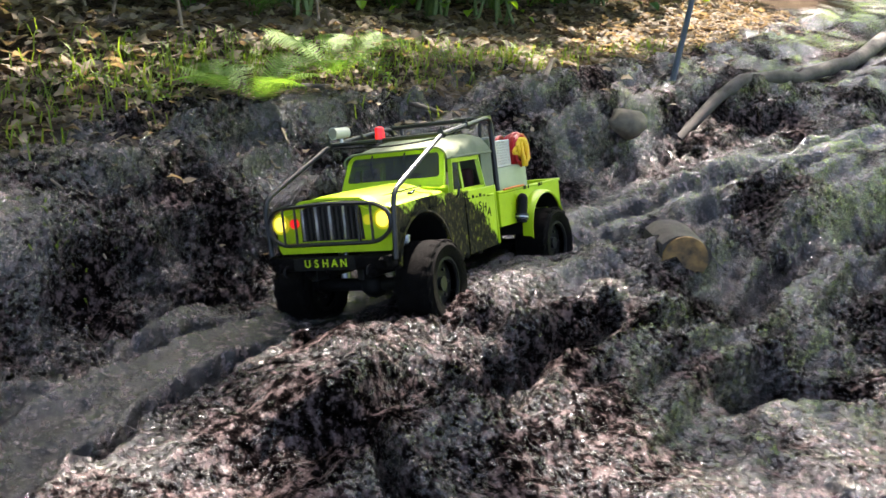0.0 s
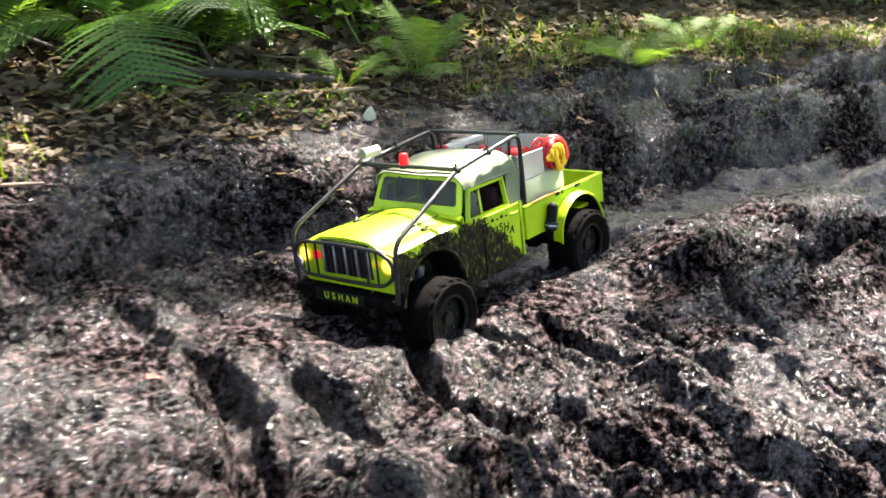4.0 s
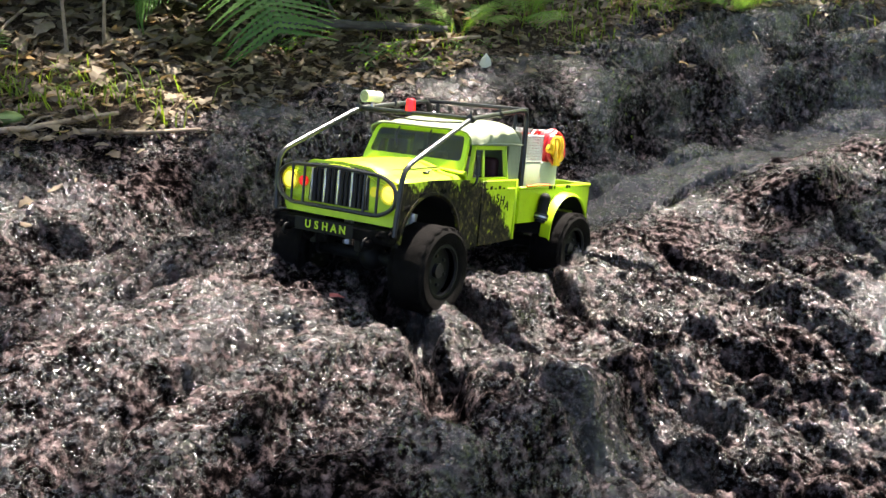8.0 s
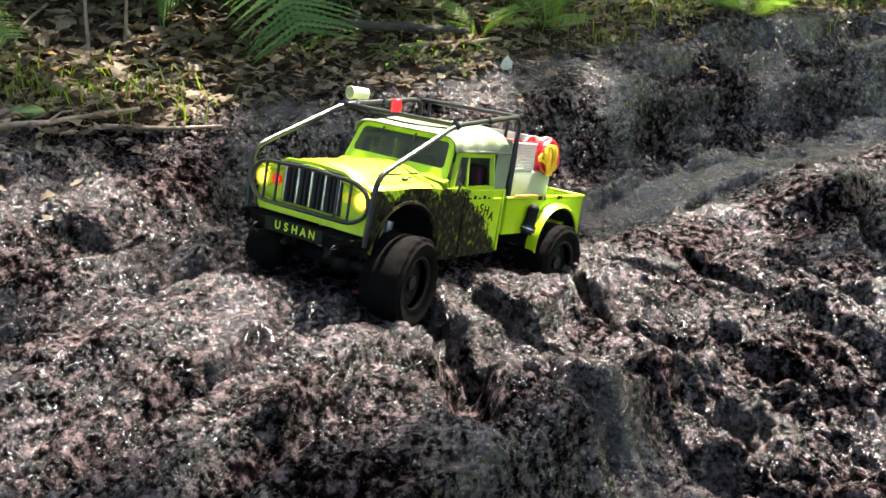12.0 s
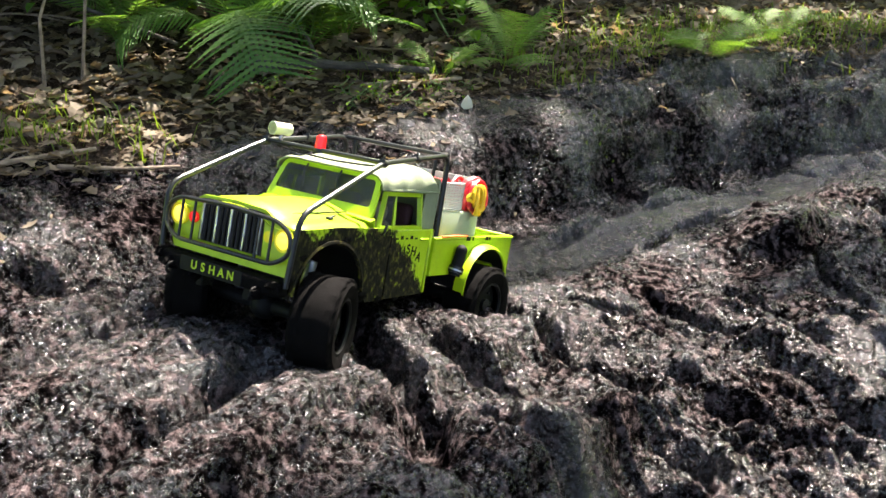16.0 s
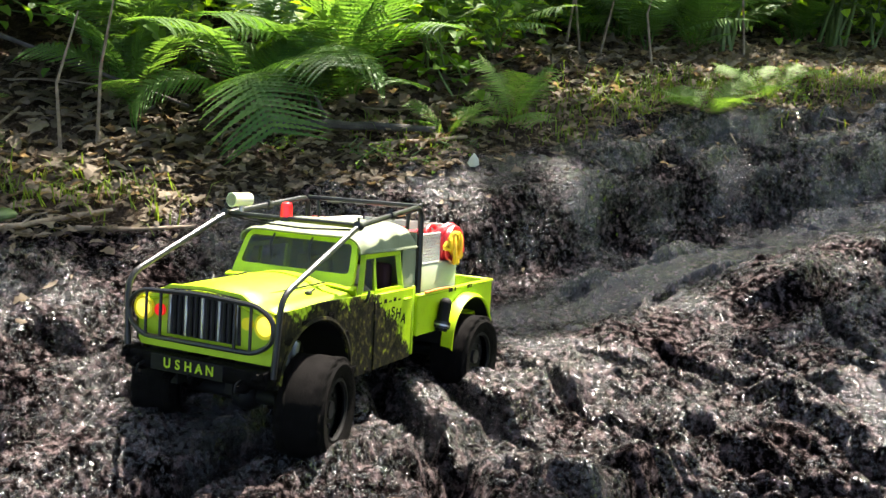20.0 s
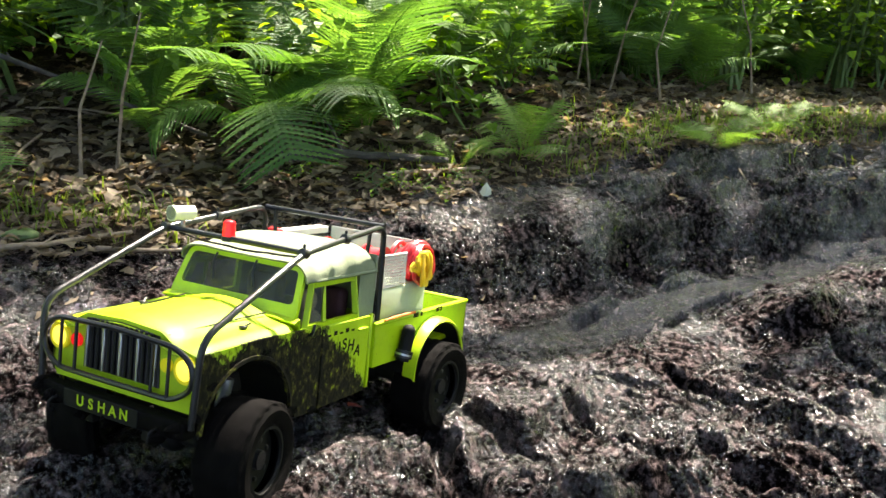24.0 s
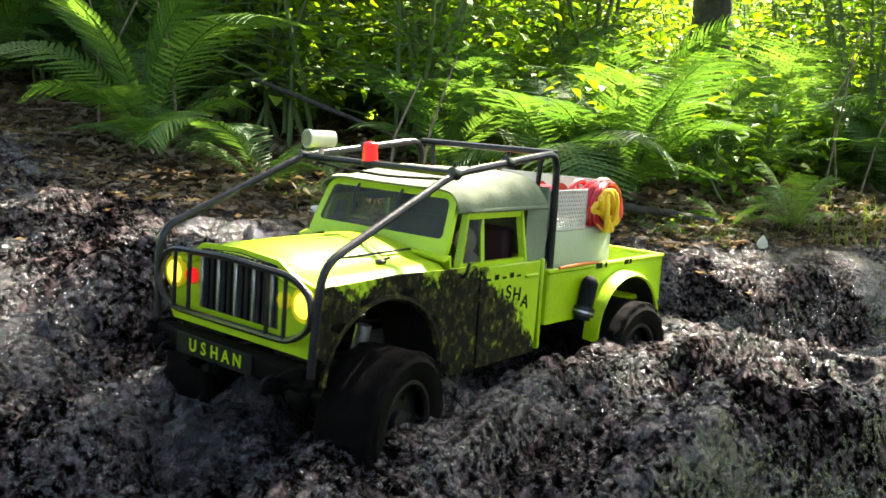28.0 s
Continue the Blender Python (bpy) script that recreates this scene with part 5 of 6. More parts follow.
def shrub_parts(seed, height, spread_r, stems, leaves, leaf, wood_mat=STALK):
    """Stem and leaf meshes of an undergrowth shrub."""
    rnd = random.Random(seed)
    wood, crown = bmesh.new(), bmesh.new()
    for s in range(stems):
        a = rnd.uniform(0, math.tau)
        lean = rnd.uniform(0.1, 1.0) * spread_r
        top = Vector((lean * math.cos(a), lean * math.sin(a), height * rnd.uniform(0.55, 1.0)))
        foot = Vector((rnd.uniform(-0.06, 0.06), rnd.uniform(-0.06, 0.06), -0.03))
        pts = [foot.lerp(top, f) + Vector((0.03 * math.sin(5 * f + s), 0.03 * math.cos(4 * f + s), 0.12 * height * math.sin(math.pi * f) * 0.3)) for f in np.linspace(0, 1, 7)]
        tube(wood, pts, [0.006 * height * (1 - 0.75 * f) + 0.0012 for f in np.linspace(0, 1, 7)], 5)
        for k in range(leaves // stems):
            f = rnd.uniform(0.18, 1.0)
            i = min(int(f * 6), 5)
            c = pts[i].lerp(pts[i + 1], f * 6 - i)
            b = rnd.uniform(0, math.tau)
            reach = rnd.uniform(0.02, 0.30) * (0.35 + 0.65 * height) * (1.1 - 0.5 * f)
            way = Vector((math.cos(b), math.sin(b), rnd.uniform(-0.35, 0.5))).normalized()
            tip = c + way * reach
            w2 = (way + Vector((rnd.uniform(-0.7, 0.7), rnd.uniform(-0.7, 0.7), rnd.uniform(-0.6, 0.2)))).normalized()
            leaf_faces(crown, tip, w2, Vector((rnd.uniform(-0.3, 0.3), rnd.uniform(-0.3, 0.3), 1)), leaf * rnd.uniform(0.6, 1.25))
            if k % 3 == 0:
                tube(wood, [c, tip], 0.0011 + 0.0006 * height, 3)
    return wood, crown


def make_shrub(label, seed, height, spread_r, stems, leaves, leaf, mat, group):
    ob = tagged(new("shrub"), label, "shrub", group)
    wood, crown = shrub_parts(seed, height, spread_r, stems, leaves, leaf)
    part("branchwork", wood, STALK, ob, "thin green-brown branchwork")
    part("foliage", crown, mat, ob, smooth=False)
    return ob


def make_fern(label, fronds, n, seed, group, tilt=(0, 25), lean=None):
    """A fern: fronds set round its root."""
    rnd = random.Random(seed)
    ob = tagged(new("fern"), label, "fern", group)
    for k in range(n):
        a = 360 * k / n + rnd.uniform(-18, 18)
        shared("frond", fronds[k % len(fronds)], ob, pose(0, 0, 0, 0, 0, a) @ pose(0.004, 0, 0, rnd.uniform(-14, 14), -rnd.uniform(*tilt), 0) @ Matrix.Diagonal((*[rnd.uniform(0.75, 1.1)] * 3, 1)))
    return ob


def set_out(first, spots, rnd, used, sink=0.01, sizes=(0.8, 1.2)):
    """Copies of a thing at spots; the first spot takes the thing itself."""
    for x, y in spots:
        s = rnd.uniform(*sizes)
        m = pose(x, y, ground_at(x, y) - sink, rnd.uniform(-6, 6), rnd.uniform(-6, 6), rnd.uniform(0, 360)) @ Matrix.Diagonal((s, s, s, 1))
        if not used:
            first.matrix_basis = m
            used.append(first)
        else:
            o = copy_thing(first, Matrix.Identity(4))
            o.matrix_basis = m
            used.append(o)


rnd = random.Random(11)
FR_A = frond_mesh("frond_arching", 0.34, 30, 62, 95, 1, FERN)
FR_B = frond_mesh("frond_upright", 0.36, 32, 72, 60, 2, FERN)
FR_C = frond_mesh("frond_low", 0.28, 26, 35, 60, 3, FERN)
FR_D = frond_mesh("frond_drooping", 0.36, 32, 60, 150, 4, FERN)
FP_A = frond_mesh("frond_pale_upright", 0.27, 26, 66, 55, 5, FERN_PALE)
FP_B = frond_mesh("frond_pale_low", 0.25, 24, 40, 62, 6, FERN_PALE)


def place(ob, x, y, turn=0, size=1.0, sink=0.008, tilt=(0, 0)):
    ob.matrix_basis = pose(x, y, ground_at(x, y) - sink, tilt[0], tilt[1], turn) @ Matrix.Diagonal((size, size, size, 1))
    return ob


# the ferns along the mud's edge
place(make_fern("bright green upright fern on the mud's edge", [FP_A, FP_B], 9, 21, "ferns by the mud", (-5, 20)), 0.125, 2.12, 20, 0.66)
place(make_fern("pale low spreading fern at the mud's edge", [FP_B], 7, 22, "ferns by the mud", (0, 22)), 0.60, 2.26, 70, 0.66)
place(make_fern("pale low fern beside a fallen twig", [FP_B], 6, 23, "ferns by the mud", (0, 25)), 0.80, 2.42, 10, 0.75)
place(make_fern("large dark green fern with drooping fronds", [FR_D, FR_A], 8, 24, "ferns by the mud", (0, 20)), -0.43, 1.98, 280, 1.05)
place(make_fern("large dark green fern with drooping fronds", [FR_A, FR_B], 9, 25, "ferns by the mud", (0, 25)), -0.24, 2.16, 250, 1.15)
place(make_fern("grey-green fern hanging over the bank", [FP_B, FR_D], 6, 26, "ferns by the mud", (0, 20)), -0.96, 1.6, 300, 0.85)
place(make_fern("low fern frond lying on the soil", [FP_B, FR_C], 5, 27, "ferns by the mud", (0, 30)), -0.02, 2.05, 10, 0.55)
place(make_fern("grey-green fern hanging over the bank", [FR_A, FR_C], 7, 28, "ferns by the mud", (0, 20)), -1.25, 1.75, 20, 0.9)

fern = make_fern("green forest fern among shrubs", [FR_A, FR_B, FR_C], 8, 31, "forest ferns", (0, 25))
spots = []
while len(spots) < 120:
    x, y = rnd.uniform(-3.6, 4.2), rnd.uniform(1.7, 4.6)
    e = float(np.interp(x, *zip(*MUD_EDGE)))
    if y > e + 0.3 and all(math.hypot(x - a, y - b) > 0.17 for a, b in spots) and not (0.35 < x < 1.6 and y < e + 0.55) and not (x > 0.9 and y < e + 0.8):
        spots.append((x, y))
set_out(fern, spots, rnd, [], sizes=(0.75, 1.6))

# shrubs: a few kinds, set out thickly behind the ferns
kinds = [
    make_shrub("leafy green undergrowth shrub", 41, 0.75, 0.28, 9, 840, 0.034, LEAF, "undergrowth"),
    make_shrub("tall thin leafy sapling", 42, 1.35, 0.4, 8, 1100, 0.038, LEAF, "undergrowth"),
    make_shrub("dull green broad-leaved shrub", 43, 0.85, 0.3, 6, 240, 0.08, LEAF_DARK, "undergrowth"),
    make_shrub("small low leafy plant", 44, 0.35, 0.2, 6, 150, 0.042, LEAF, "undergrowth"),
]
used = [[], [], [], []]
spots = []
tries = 0
while len(spots) < 230 and tries < 9000:
    tries += 1
    y = 2.2 + 5.6 * rnd.random() ** 1.3
    x = rnd.uniform(-1.0, 1.0) * (1.9 + 0.62 * y)
    e = float(np.interp(x, *zip(*MUD_EDGE)))
    gap = 0.16 + 0.025 * y
    if y < e + (0.42 if x < 0.2 else 0.7) or any(math.hypot(x - a, y - b) < gap for a, b in spots):
        continue
    spots.append((x, y))
    near = y < e + 0.8
    k = rnd.choices(range(4), (3, 1, 0.5, 4) if near else (3.5, 4, 0.7, 1))[0]
    if 2.5 < y < 4.4 and abs(x + 0.3 - 0.1 * y) < 0.32:
        k = 3
    set_out(kinds[k], [(x, y)], rnd, used[k], sizes=(0.8, 1.25))

# low plants right at the edge
plant = make_shrub("small bright green seedling", 45, 0.07, 0.07, 7, 70, 0.013, LEAF, "seedlings")
set_out(plant, [(-0.19, 1.86), (-0.09, 1.88), (0.0, 1.96), (-0.36, 1.84), (0.32, 2.28), (0.45, 2.3), (0.73, 2.44), (0.9, 2.52), (1.1, 2.62), (-0.85, 1.6), (1.25, 2.62), (0.38, 2.3)], rnd, [], sizes=(0.4, 0.9))


# ---- trees ----
def make_tree(x, y, radius, height, seed, crown_from, leaves, leaf=0.12):
    rnd = random.Random(seed)
    tree = tagged(new("tree"), "tall forest tree with grey-brown bark and a green crown", "tree", "forest trees")
    tree.matrix_basis = pose(x, y, ground_at(x, y) - 0.05)
    bm = bmesh.new()
    pts = [(0.15 * math.sin(i * 0.7 + seed) * i / 12, 0.12 * math.cos(i * 0.6 + seed) * i / 12, height * i / 12) for i in range(13)]
    tube(bm, pts, [radius * (1.25 if i == 0 else 1 - 0.8 * i / 12) for i in range(13)], 14)
    part("trunk", bm, BARK, tree, "grey-brown rough trunk")
    limbs, crown = bmesh.new(), bmesh.new()
    for k in range(12):
        f = crown_from + (1 - crown_from) * (k + 0.5) / 12
        base = Vector(pts[min(12, int(f * 12))])
        a = k * 2.4 + seed
        end = base + Vector((math.cos(a), math.sin(a), rnd.uniform(0.15, 0.7))) * rnd.uniform(1.2, 2.8) * (1.15 - 0.6 * f)
        mid = base.lerp(end, 0.5) + Vector((0, 0, 0.2))
        tube(limbs, [base, mid, end], [radius * 0.32, radius * 0.2, radius * 0.06], 6)
        for c in range(leaves // 12):
            g = rnd.uniform(0.3, 1.1)
            q = base.lerp(end, g) + Vector((rnd.gauss(0, 0.4), rnd.gauss(0, 0.4), rnd.gauss(0, 0.25)))
            way = Vector((rnd.uniform(-1, 1), rnd.uniform(-1, 1), rnd.uniform(-0.6, 0.3))).normalized()
            leaf_faces(crown, q, way, Vector((0.2, 0.1, 1)), leaf * rnd.uniform(0.7, 1.3))
    part("branchwork", limbs, BARK, tree)
    part("crown", crown, LEAF if y > 2 else CANOPY, tree, smooth=False)
    return tree


# the last four are unseen, added for the shade of their crowns
for i, (x, y, r, h, c, n) in enumerate(((0.135, 4.2, 0.09, 9.0, 0.6, 40), (-5.0, 9.5, 0.11, 9.0, 0.6, 220), (2.9, 9.0, 0.1, 9.5, 0.6, 320), (-4.6, 6.0, 0.13, 9.0, 0.6, 200), (5.2, 6.5, 0.14, 9.0, 0.65, 420),
                                        (-7.6, 14.5, 0.15, 9.0, 0.6, 600), (1.9, 13.0, 0.12, 9.0, 0.6, 800), (-0.6, 14.0, 0.14, 9.5, 0.5, 700), (5.0, 13.0, 0.16, 9.0, 0.6, 800), (-7.0, 11.0, 0.16, 9.0, 0.6, 600),
                                        (8.5, 11.0, 0.16, 9.0, 0.6, 800), (-4.5, 0.5, 0.15, 8.0, 0.45, 700), (4.8, 0.0, 0.16, 8.5, 0.45, 700), (-2.5, -4.5, 0.15, 8.5, 0.45, 700), (2.6, -4.8, 0.16, 9.0, 0.45, 700))):
    make_tree(x, y, r, h, 60 + i, c, n)


# far woods: leaves past which nothing is told apart
def far_woods():
    rnd = random.Random(71)
    bm = bmesh.new()
    for k in range(9000):
        a = rnd.uniform(-1.35, 1.35) if k % 14 else rnd.uniform(-math.pi, math.pi)
        d = rnd.uniform(9.5, 18)
        z = 0.2 + (1.3 if 0.1 < a < 0.8 else 2.5) * rnd.random() ** 1.4
        c = Vector((d * math.sin(a), 1.0 + d * math.cos(a), z))
        way = Vector((rnd.uniform(-1, 1), rnd.uniform(-1, 1), rnd.uniform(-0.6, 0.4))).normalized()
        leaf_faces(bm, c, way, Vector((0.2, 0.1, 1)), rnd.uniform(0.14, 0.34))
    tagged(part("far_woods", bm, LEAF, None, smooth=False), "dense green foliage of the distant woods", "foliage", kind="stuff")


far_woods()


def canopy():
    """A high leaf roof, out of view and added to shape the light: loose over the wood, closed over the mud but for gaps
    that let the sun on it.
    """
    r = np.random.default_rng(77)
    q = random.Random(78)
    bm = bmesh.new()
    n = 26000
    x, y, z = r.uniform(-16, 16, n), r.uniform(-9, 17, n), r.uniform(5.2, 8.8, n)
    gx, gy = x + math.sin(sa) / math.tan(se) * z, y - math.cos(sa) / math.tan(se) * z  # where each leaf's shadow falls
    over_mud = np.clip((np.interp(gx, *zip(*MUD_EDGE)) + 0.15 - gy) / 0.3, 0, 1)
    dense = 0.45 * over_mud + 0.4 * lattice(x + 40, y + 40, 1.6, 51) + 0.3 * lattice(x + 40, y + 40, 0.6, 52) - 0.5 * (1 - over_mud)
    dense = np.where((abs(gx - 0.2) < 1.9) & (gy > -0.8) & (over_mud > 0.02), 0, dense)
    keep = r.random(n) < np.clip(dense, 0, 1)
    leaves = [(c, q.uniform(0.2, 0.4)) for c in zip(x[keep], y[keep], z[keep])]
    # the part over the mud, leaf by leaf; the ellipses leave chosen sun patches
    n = 13000
    gx, gy, z = r.uniform(-1.9, 2.4, n), r.uniform(-0.9, 3.2, n), r.uniform(5.0, 7.0, n)
    gap = 0.12 + 0.32 * lattice(gx, gy, 0.23, 53) + 0.24 * lattice(gx, gy, 0.09, 54)
    for cx, cy, turn, rx, ry, wide in (
        (-0.33, 0.93, 49, 0.27, 0.1, 2.2), (0.36, 1.1, -12, 0.42, 0.2, 0.8), (0.45, 1.42, 30, 0.27, 0.075, 1.3), (0.95, 1.28, 0, 0.3, 0.13, 0.9), (0.1, 0.78, 0, 0.4, 0.14, 0.45), (-0.05, 1.72, 10, 0.16, 0.08, 0.7),
        (0.62, 1.6, 35, 0.3, 0.1, 0.4), (0.2, 1.3, 40, 0.22, 0.11, 0.45), (-0.12, 1.05, 50, 0.2, 0.11, 0.7), (-0.42, 0.6, 55, 0.28, 0.13, 0.6), (1.5, 2.2, 20, 0.5, 0.16, 0.4), (-0.75, 1.15, 20, 0.25, 0.12, 0.35),
    ):
        c, k = math.cos(radians(turn)), math.sin(radians(turn))
        u, v = (c * (gx - cx) + k * (gy - cy)) / rx, (c * (gy - cy) - k * (gx - cx)) / ry
        gap = gap + wide * np.exp(-((u * u + v * v) ** 1.5))
    keep = (gap < 0.17) & (gy < np.interp(gx, *zip(*MUD_EDGE)) + 0.02)
    x, y = gx - math.sin(sa) / math.tan(se) * z, gy + math.cos(sa) / math.tan(se) * z
    leaves += [(c, q.uniform(0.09, 0.17)) for c in zip(x[keep], y[keep], z[keep])]
    for c, size in leaves:
        way = Vector((q.uniform(-1, 1), q.uniform(-1, 1), q.uniform(-0.5, 0.2))).normalized()
        leaf_faces(bm, Vector(c), way, Vector((q.uniform(-0.4, 0.4), q.uniform(-0.4, 0.4), 1)), size)
    tagged(part("tree_canopy", bm, CANOPY, None, smooth=False), "unseen high green leaf canopy, added to shade the mud", "foliage", kind="stuff")


canopy()


def backdrop():
    """Foliage far off, seen between the near leaves as a bright green blur; its sunlight is put in as glow."""
    m, n, l, b = material("glowing_distant_foliage")
    co = n.new("ShaderNodeTexCoord").outputs["Object"]
    big = noise_node(n, l, 0.55, 3, 0.5, co)
    small = noise_node(n, l, 2.6, 4, 0.6, co)
    mix = n.new("ShaderNodeMixRGB")
    mix.inputs[0].default_value = 0.5
    l.new(big.outputs[0], mix.inputs[1])
    l.new(small.outputs[0], mix.inputs[2])
    # dark and sunlit leaves drawn by the ramp, which also feeds the glow
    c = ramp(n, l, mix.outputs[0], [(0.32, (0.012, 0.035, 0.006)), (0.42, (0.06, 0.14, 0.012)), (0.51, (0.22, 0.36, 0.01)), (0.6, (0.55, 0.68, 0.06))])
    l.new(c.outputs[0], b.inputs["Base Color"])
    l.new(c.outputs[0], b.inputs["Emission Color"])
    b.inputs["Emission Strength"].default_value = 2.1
    b.inputs["Roughness"].default_value = 1.0
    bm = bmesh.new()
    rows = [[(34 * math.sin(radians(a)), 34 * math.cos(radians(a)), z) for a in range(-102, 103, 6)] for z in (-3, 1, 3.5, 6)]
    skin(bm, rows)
    tagged(part("backdrop", bm, m, None), "blurred green woods far off, sunlight put in as glow", "backdrop", kind="structure")


backdrop()


# ---- litter, grass, sticks, stones ----
def dead_leaf(bm, q, c, way, size):
    """One curled dead leaf with a wavy, lobed edge."""
    side = Vector((-way.y, way.x, q.uniform(-0.4, 0.4))).normalized()
    up = way.cross(side)
    curl, roll, wide = q.uniform(-0.35, 0.45), q.uniform(-0.2, 0.8), q.uniform(0.16, 0.34)
    before = None
    for k in range(6):
        f = k / 5
        mid = c + way * size * f + up * size * curl * (f - f * f) * 2
        w = size * wide * (math.sin(math.pi * (0.06 + 0.9 * f)) ** 0.7) * (1.25 if k % 2 else 0.75) * q.uniform(0.8, 1.2)
        row = [bm.verts.new(mid + side * w + up * w * roll), bm.verts.new(mid), bm.verts.new(mid - side * w + up * w * roll * q.uniform(0.4, 1.4))]
        if before:
            bm.faces.new((before[0], row[0], row[1], before[1]))
            bm.faces.new((before[1], row[1], row[2], before[2]))
        before = row


def litter():
    """Dead leaves on the soil and at the mud's edge."""
    r = np.random.default_rng(5)
    n = 23000
    x = r.uniform(-2.6, 3.4, n)
    e = np.interp(x, *zip(*MUD_EDGE))
    y = e - 0.06 + np.abs(r.normal(0, 0.6, n))
    few = r.random(n) < 0.03
    y = np.where(few, e - np.abs(r.normal(0, 0.16, n)), y)
    z = heights(x, y)[0]
    bm = bmesh.new()
    q = random.Random(6)
    for px, py, pz, pe in zip(x, y, z, e):
        a = q.uniform(0, math.tau)
        way = Vector((math.cos(a), math.sin(a), q.uniform(-0.3, 0.35))).normalized()
        near = min(1.0, max(0.0, (py - pe) / 0.3))
        dead_leaf(bm, q, Vector((px, py, pz + q.uniform(0.001, 0.012))), way, q.uniform(0.012, 0.03 + 0.025 * near))
    tagged(part("leaf_litter", bm, DEAD, None, smooth=False), "dry brown dead leaves strewn on the soil", "leaf litter", kind="stuff")


def grass():
    """Thin grass and moss tufts along the mud's edge."""
    q = random.Random(8)
    spots = [(0.62, 2.36), (0.7, 2.4), (0.85, 2.48), (0.95, 2.52), (1.05, 2.6), (1.2, 2.68), (0.45, 2.3), (0.3, 2.26), (0.75, 2.46), (1.35, 2.78), (1.5, 2.9), (1.75, 3.05), (2.0, 3.2), (0.52, 2.34), (0.2, 2.14), (-0.1, 2.0), (-0.75, 1.52), (-0.62, 1.58), (0.66, 2.5), (0.9, 2.6), (1.1, 2.7), (0.4, 2.4), (0.55, 2.42), (1.3, 2.75)]
    bm = bmesh.new()
    pts = []
    for cx, cy in spots:
        for _ in range(110):
            pts.append((cx + q.gauss(0, 0.07), cy + q.gauss(0, 0.05)))
    few = len(pts)
    pts += [(0.29 + q.gauss(0, 0.022), 1.87 + q.gauss(0, 0.015)) for _ in range(26)]  # a small tuft out on the mud
    z = heights(np.array([p[0] for p in pts]), np.array([p[1] for p in pts]))[0]
    for k, ((px, py), pz) in enumerate(zip(pts, z)):
        a, h = q.uniform(0, math.tau), q.uniform(0.015, 0.06) if k < few else q.uniform(0.006, 0.018)
        d = Vector((math.cos(a), math.sin(a), 0))
        w = Vector((-d.y, d.x, 0)) * 0.0016
        b = Vector((px, py, pz - 0.004))
        v = [bm.verts.new(p) for p in (b - w, b + w, b + d * h * 0.3 + Vector((0, 0, h * 0.7)) + w * 0.7, b + d * h * 0.3 + Vector((0, 0, h * 0.7)) - w * 0.7, b + d * h * 0.85 + Vector((0, 0, h * 0.85)))]
        bm.faces.new((v[0], v[1], v[2], v[3]))
        bm.faces.new((v[3], v[2], v[4]))
    tagged(part("grass", bm, GRASS, None, smooth=False), "short pale green grass tufts by the mud", "grass", kind="stuff")


litter()
grass()


def stick(name, label, category, line, r, mat, lift=0.0, knots=0, group=""):
    """A branch along places on the ground: (x, y, height over the ground)."""
    q = random.Random(len(label) + int(1000 * abs(line[0][0])))
    pts = rounded([(x, y, ground_at(x, y) + h + lift) for x, y, h in line], 0.12, 3)
    bm = bmesh.new()
    n = len(pts)
    tube(bm, [p + Vector((q.uniform(-1, 1), q.uniform(-1, 1), q.uniform(-1, 1))) * r * 0.25 for p in pts], [r * (1 - 0.5 * i / n) * q.uniform(0.9, 1.1) for i in range(n)], 16 if r > 0.02 else 9)
    ob = tagged(part(name, bm, mat, None), label, category, group)
    for k in range(knots):
        p = pts[int((k + 0.7) * n / (knots + 1))]
        end = p + Vector((q.uniform(-1, 1), q.uniform(-0.3, 1), q.uniform(0.2, 0.9))) * r * 7
        part("twig", tube(bmesh.new(), [p, p.lerp(end, 0.5) + Vector((0, 0, r)), end], [r * 0.4, r * 0.3, r * 0.12], 6), mat, ob)
    return ob


stick("branch", "grey fallen branch lying across the mud", "branch", [(4.3, 4.2, 0.05), (3.2, 3.4, 0.03), (2.65, 3.0, 0.03), (2.22, 2.78, 0.02), (1.9, 2.62, 0.01), (1.66, 2.5, -0.01)], 0.027, BARK)
stick("log", "thin brown fallen log among leaves", "log", [(-0.40, 1.93, 0.02), (-0.25, 1.97, 0.025), (-0.05, 2.01, 0.015)], 0.013, BARK, knots=1)
stick("stick", "thin curved dry stick", "stick", [(-0.18, 1.94, 0.01), (-0.06, 1.97, 0.012), (0.02, 2.02, 0.01)], 0.006, TWIG)
stick("stick", "leaning dead branch among ferns", "stick", [(-1.15, 2.05, 0.16), (-0.85, 1.98, 0.1), (-0.55, 1.95, 0.05)], 0.006, BARK, knots=2)
stick("stick", "thin muddy stick at the mud's edge", "stick", [(-0.83, 1.35, 0.01), (-0.7, 1.38, 0.012), (-0.59, 1.52, 0.01)], 0.006, TWIG, knots=2)
stick("stick", "thin muddy stick at the mud's edge", "stick", [(-0.62, 1.43, 0.008), (-0.53, 1.47, 0.008), (-0.45, 1.5, 0.006)], 0.004, TWIG)
stick("stick", "dry twig beside pale ferns", "stick", [(0.68, 2.36, 0.01), (0.85, 2.38, 0.012), (1.02, 2.4, 0.01)], 0.007, BARK)
stick("stick", "small root sticking out of the mud", "stick", [(1.28, 2.48, 0.03), (1.34, 2.56, 0.035), (1.42, 2.66, 0.02)], 0.006, TWIG)
stick("stick", "thin dry twig on the mud", "stick", [(0.24, 2.0, 0.006), (0.3, 1.96, 0.01), (0.35, 1.9, 0.006)], 0.0025, TWIG)
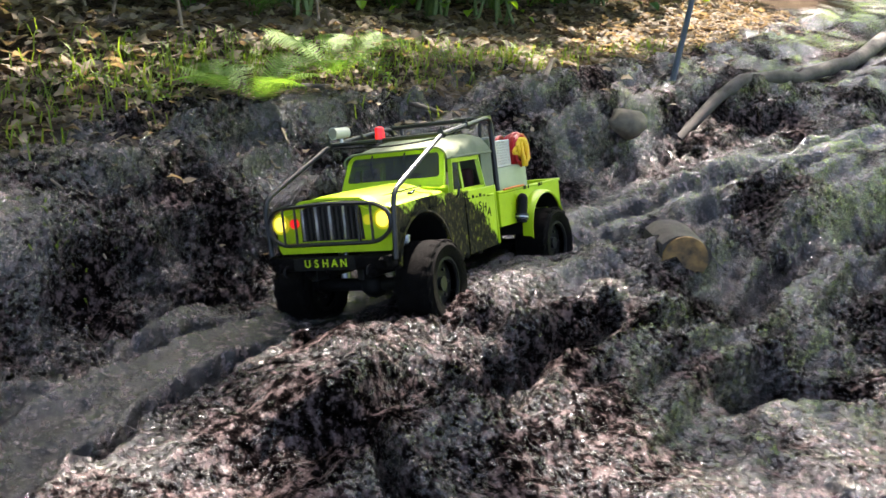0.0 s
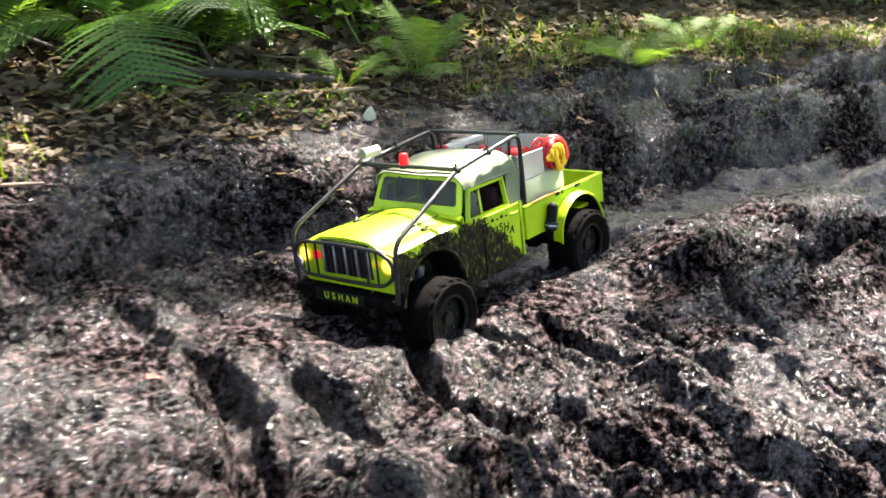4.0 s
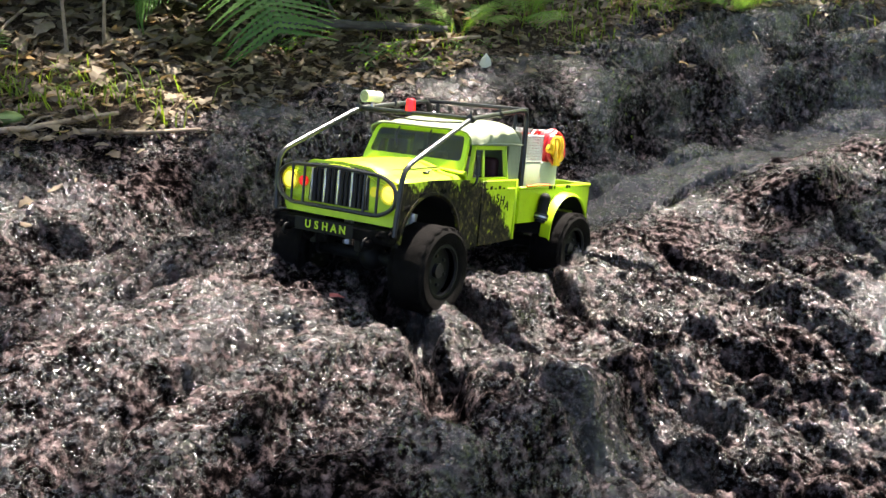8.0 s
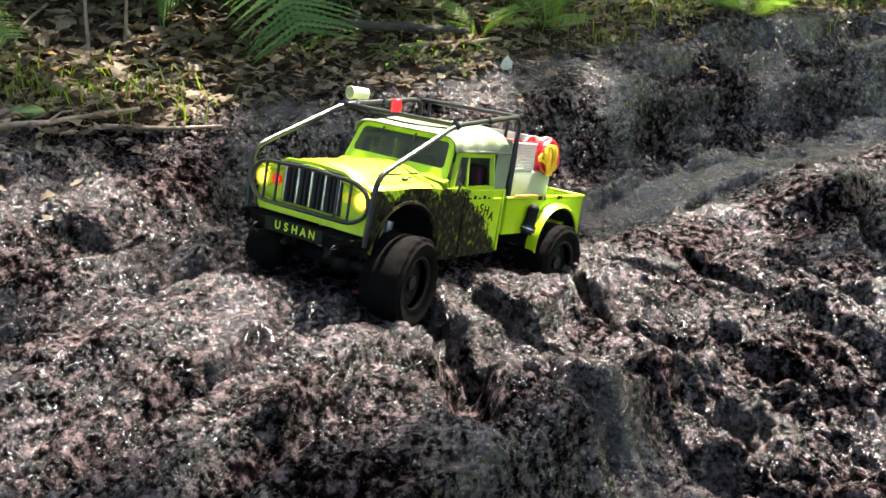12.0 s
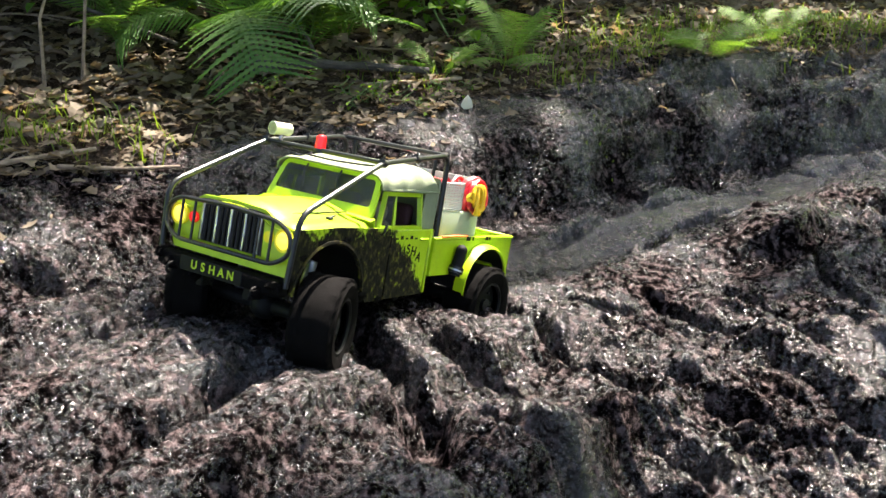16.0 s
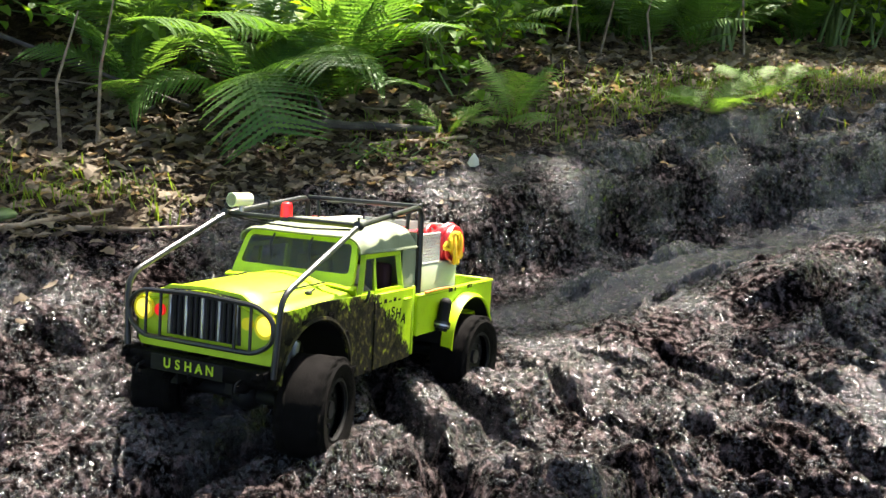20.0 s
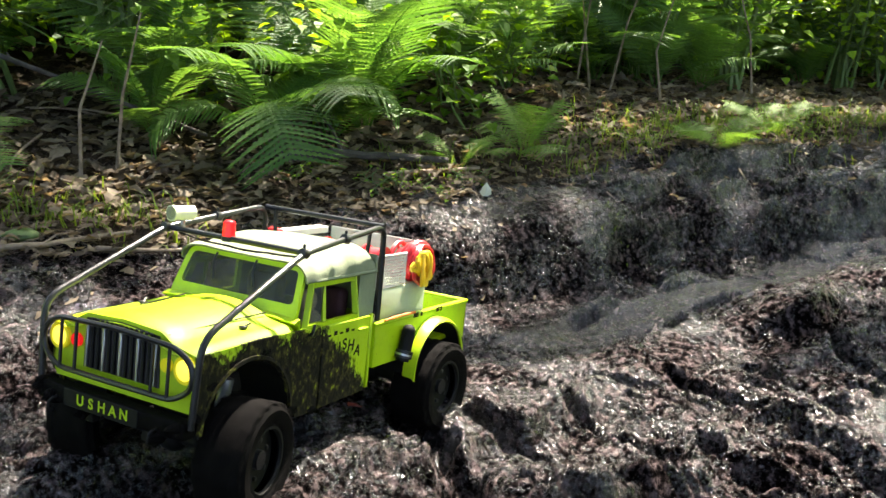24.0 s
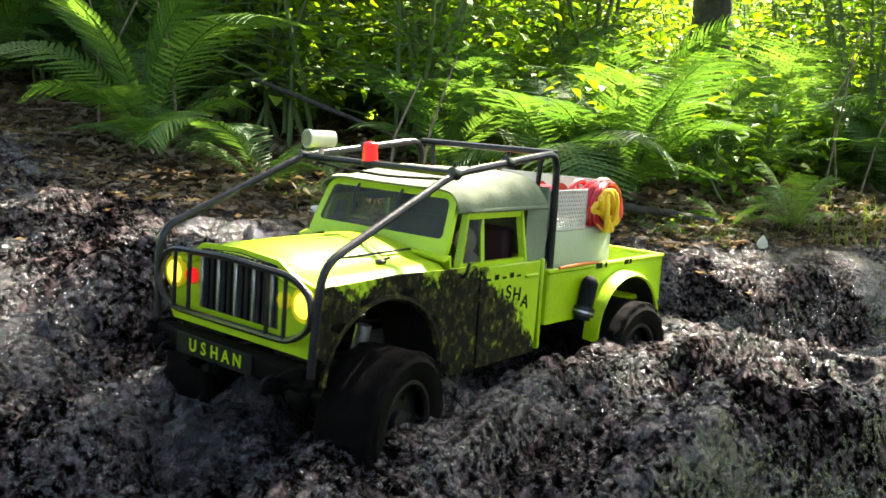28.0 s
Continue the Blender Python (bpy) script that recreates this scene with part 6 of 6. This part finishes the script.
for k in range(26):
    x = rnd.uniform(-1.9, 1.9)
    y = float(np.interp(x, *zip(*MUD_EDGE))) + rnd.uniform(0.02, 0.9)
    a, ln = rnd.uniform(0, math.tau), rnd.uniform(0.08, 0.3)
    stick("twig_on_soil", "small dry twig on the forest floor", "twig", [(x, y, 0.008), (x + 0.5 * ln * math.cos(a), y + 0.5 * ln * math.sin(a), 0.014), (x + ln * math.cos(a + 0.3), y + ln * math.sin(a + 0.3), 0.01)], rnd.uniform(0.0018, 0.004), TWIG, group="twigs")
# dry upright stalks
for k, (x, y, h) in enumerate(((0.33, 2.75, 0.5), (0.38, 2.78, 0.55), (0.42, 2.72, 0.4), (0.55, 2.6, 0.3), (0.9, 2.9, 0.4), (-0.75, 1.75, 0.25), (-0.7, 1.8, 0.3), (-1.3, 1.95, 0.4), (-1.45, 2.0, 0.45), (-1.5, 1.95, 0.4))):
    z = ground_at(x, y)
    q = random.Random(k)
    pts = [(x, y, z - 0.02), (x + q.uniform(-0.05, 0.05), y, z + h * 0.5), (x + q.uniform(-0.12, 0.12), y + q.uniform(-0.05, 0.05), z + h)]
    tagged(part("dry_stalk", tube(bmesh.new(), pts, [0.004, 0.003, 0.0015], 5), TWIG, None), "thin dry upright stalk", "stalk", "dry stalks")


def lump(name, label, category, x, y, size, stretch, mat, seed, sink=0.3, sub=3, turn=0):
    q = random.Random(seed)
    bm = ball(bmesh.new(), (0, 0, 0), size, sub, stretch)
    off = Vector((q.uniform(0, 9), q.uniform(0, 9), 0))
    for v in bm.verts:
        v.co *= 1 + 0.22 * noise.noise(v.co / size * 1.1 + off) + 0.08 * noise.noise(v.co / size * 3.5 + off)
    ob = tagged(part(name, bm, mat, None), label, category)
    ob.matrix_basis = pose(x, y, ground_at(x, y) + size * stretch[2] * (1 - 2 * sink), 0, 0, turn)
    return ob


lump("rock", "muddy brown rock lying in the mud", "rock", 1.46, 2.42, 0.042, (1.25, 0.9, 0.75), STONE, 3)
lump("stone", "small pale stone at the bank", "stone", -0.80, 1.42, 0.016, (1.1, 0.9, 0.8), WHITE, 4)
lump("moss_cushion", "rounded green moss cushion at the bank", "moss", -0.74, 1.44, 0.02, (1.6, 1.0, 0.5), STALK, 5)

# cut stump, half sunk in the rut's side
bm = rod(bmesh.new(), (0, 0, -0.10), (0, 0, 0.028), 0.04, 0.036, 20)
for v in bm.verts:
    a = math.atan2(v.co.y, v.co.x)
    v.co.x *= 1 + 0.1 * math.sin(3 * a) + 0.05 * math.sin(7 * a)
    v.co.y *= 1 + 0.08 * math.cos(2 * a)
stump = tagged(part("stump", bm, BARK, None), "sawn tree stump half buried in mud", "stump")
stump.matrix_basis = pose(1.155, 1.765, ground_at(1.155, 1.765) - 0.008, 80, 10, -26)
part("cut_face", rod(bmesh.new(), (0, 0, 0.028), (0, 0, 0.031), 0.034, 0.033, 20), CUTWOOD, stump, "split yellow-brown cut face")

# course marker: thin pole with a yellow head
px, py = 1.70, 2.62
pz = ground_at(px, py)
marker = tagged(part("marker_pole", rod(bmesh.new(), (0, 0, -0.05), (0.03, 0, 0.27), 0.0075, 0.0065, 10), worn("blue_grey_pole", (0.03, 0.05, 0.07), (0.08, 0.1, 0.13), 30, (0.4, 0.6)), None), "thin blue-grey pole with a yellow head", "marker pole")
marker.matrix_basis = pose(px, py, pz)
part("head", block(bmesh.new(), (-0.01, -0.03, 0.245), (0.07, 0.03, 0.31), 0.018, 3), YELLOW, marker, "yellow plastic head")

# a white leaf, a red leaf
bm = bmesh.new()
leaf_faces(bm, Vector((0, 0, 0)), Vector((0.2, 0, 1)).normalized(), Vector((0.3, -1, 0.2)), 0.032, 0.1, 0.4)
white = tagged(part("pale_leaf", thicken(bm, 0.0006), CREAM, None, smooth=False), "upright pale cream leaf on the mud", "leaf")
white.matrix_basis = pose(0.022, 1.86, ground_at(0.022, 1.86) - 0.004)
bm = bmesh.new()
leaf_faces(bm, Vector((-0.02, 0, 0)), Vector((1, 0.1, 0.05)).normalized(), Vector((0, 0, 1)), 0.04, 0.1, 0.2)
redleaf = tagged(part("red_leaf", thicken(bm, 0.0006), worn("red_brown_leaf", (0.2, 0.03, 0.02), (0.35, 0.07, 0.04), 60, (0.4, 0.6)), None, smooth=False), "small red-brown leaf on the mud", "leaf")
redleaf.matrix_basis = pose(-0.18, 0.985, ground_at(-0.18, 0.985) + 0.002) @ Matrix.Diagonal((0.6, 0.6, 0.6, 1))


# ---- movement ----
def motions():
    walk(TRUCK_THING, [(t, pose(x, y, z, rx, ry, rz)) for t, x, y, z, rx, ry, rz in TRUCK])
    # wheels turn with the way driven, and slip in the mud; the front ones steer
    steer = [(0, 4), (1, -6), (2, -10), (3, 4), (4.5, 2), (6.5, 4), (8, 2), (9, -4), (10, 18), (11.5, 20), (13.5, -12), (14.5, 20), (16, 22), (17, 16), (18, -20), (19, -4), (20, 14), (21.5, 8), (23.5, 6), (24.5, 18), (26, 10), (28, 12)]
    st, sd = zip(*steer)
    for ob, x, y in WHEELS:
        rows, angle = [], 0.0
        for k in range(281):
            t = k * 0.1
            turn = float(np.interp(t, st, sd)) if x > 0 else 0.0
            rows.append((t, pose(x, y, 0.055, 0, 0, turn) @ pose(0, 0, 0, 0, angle, 0)))
            angle += 30.0 if t < 4 else 70.0
        walk(ob, rows)


motions()
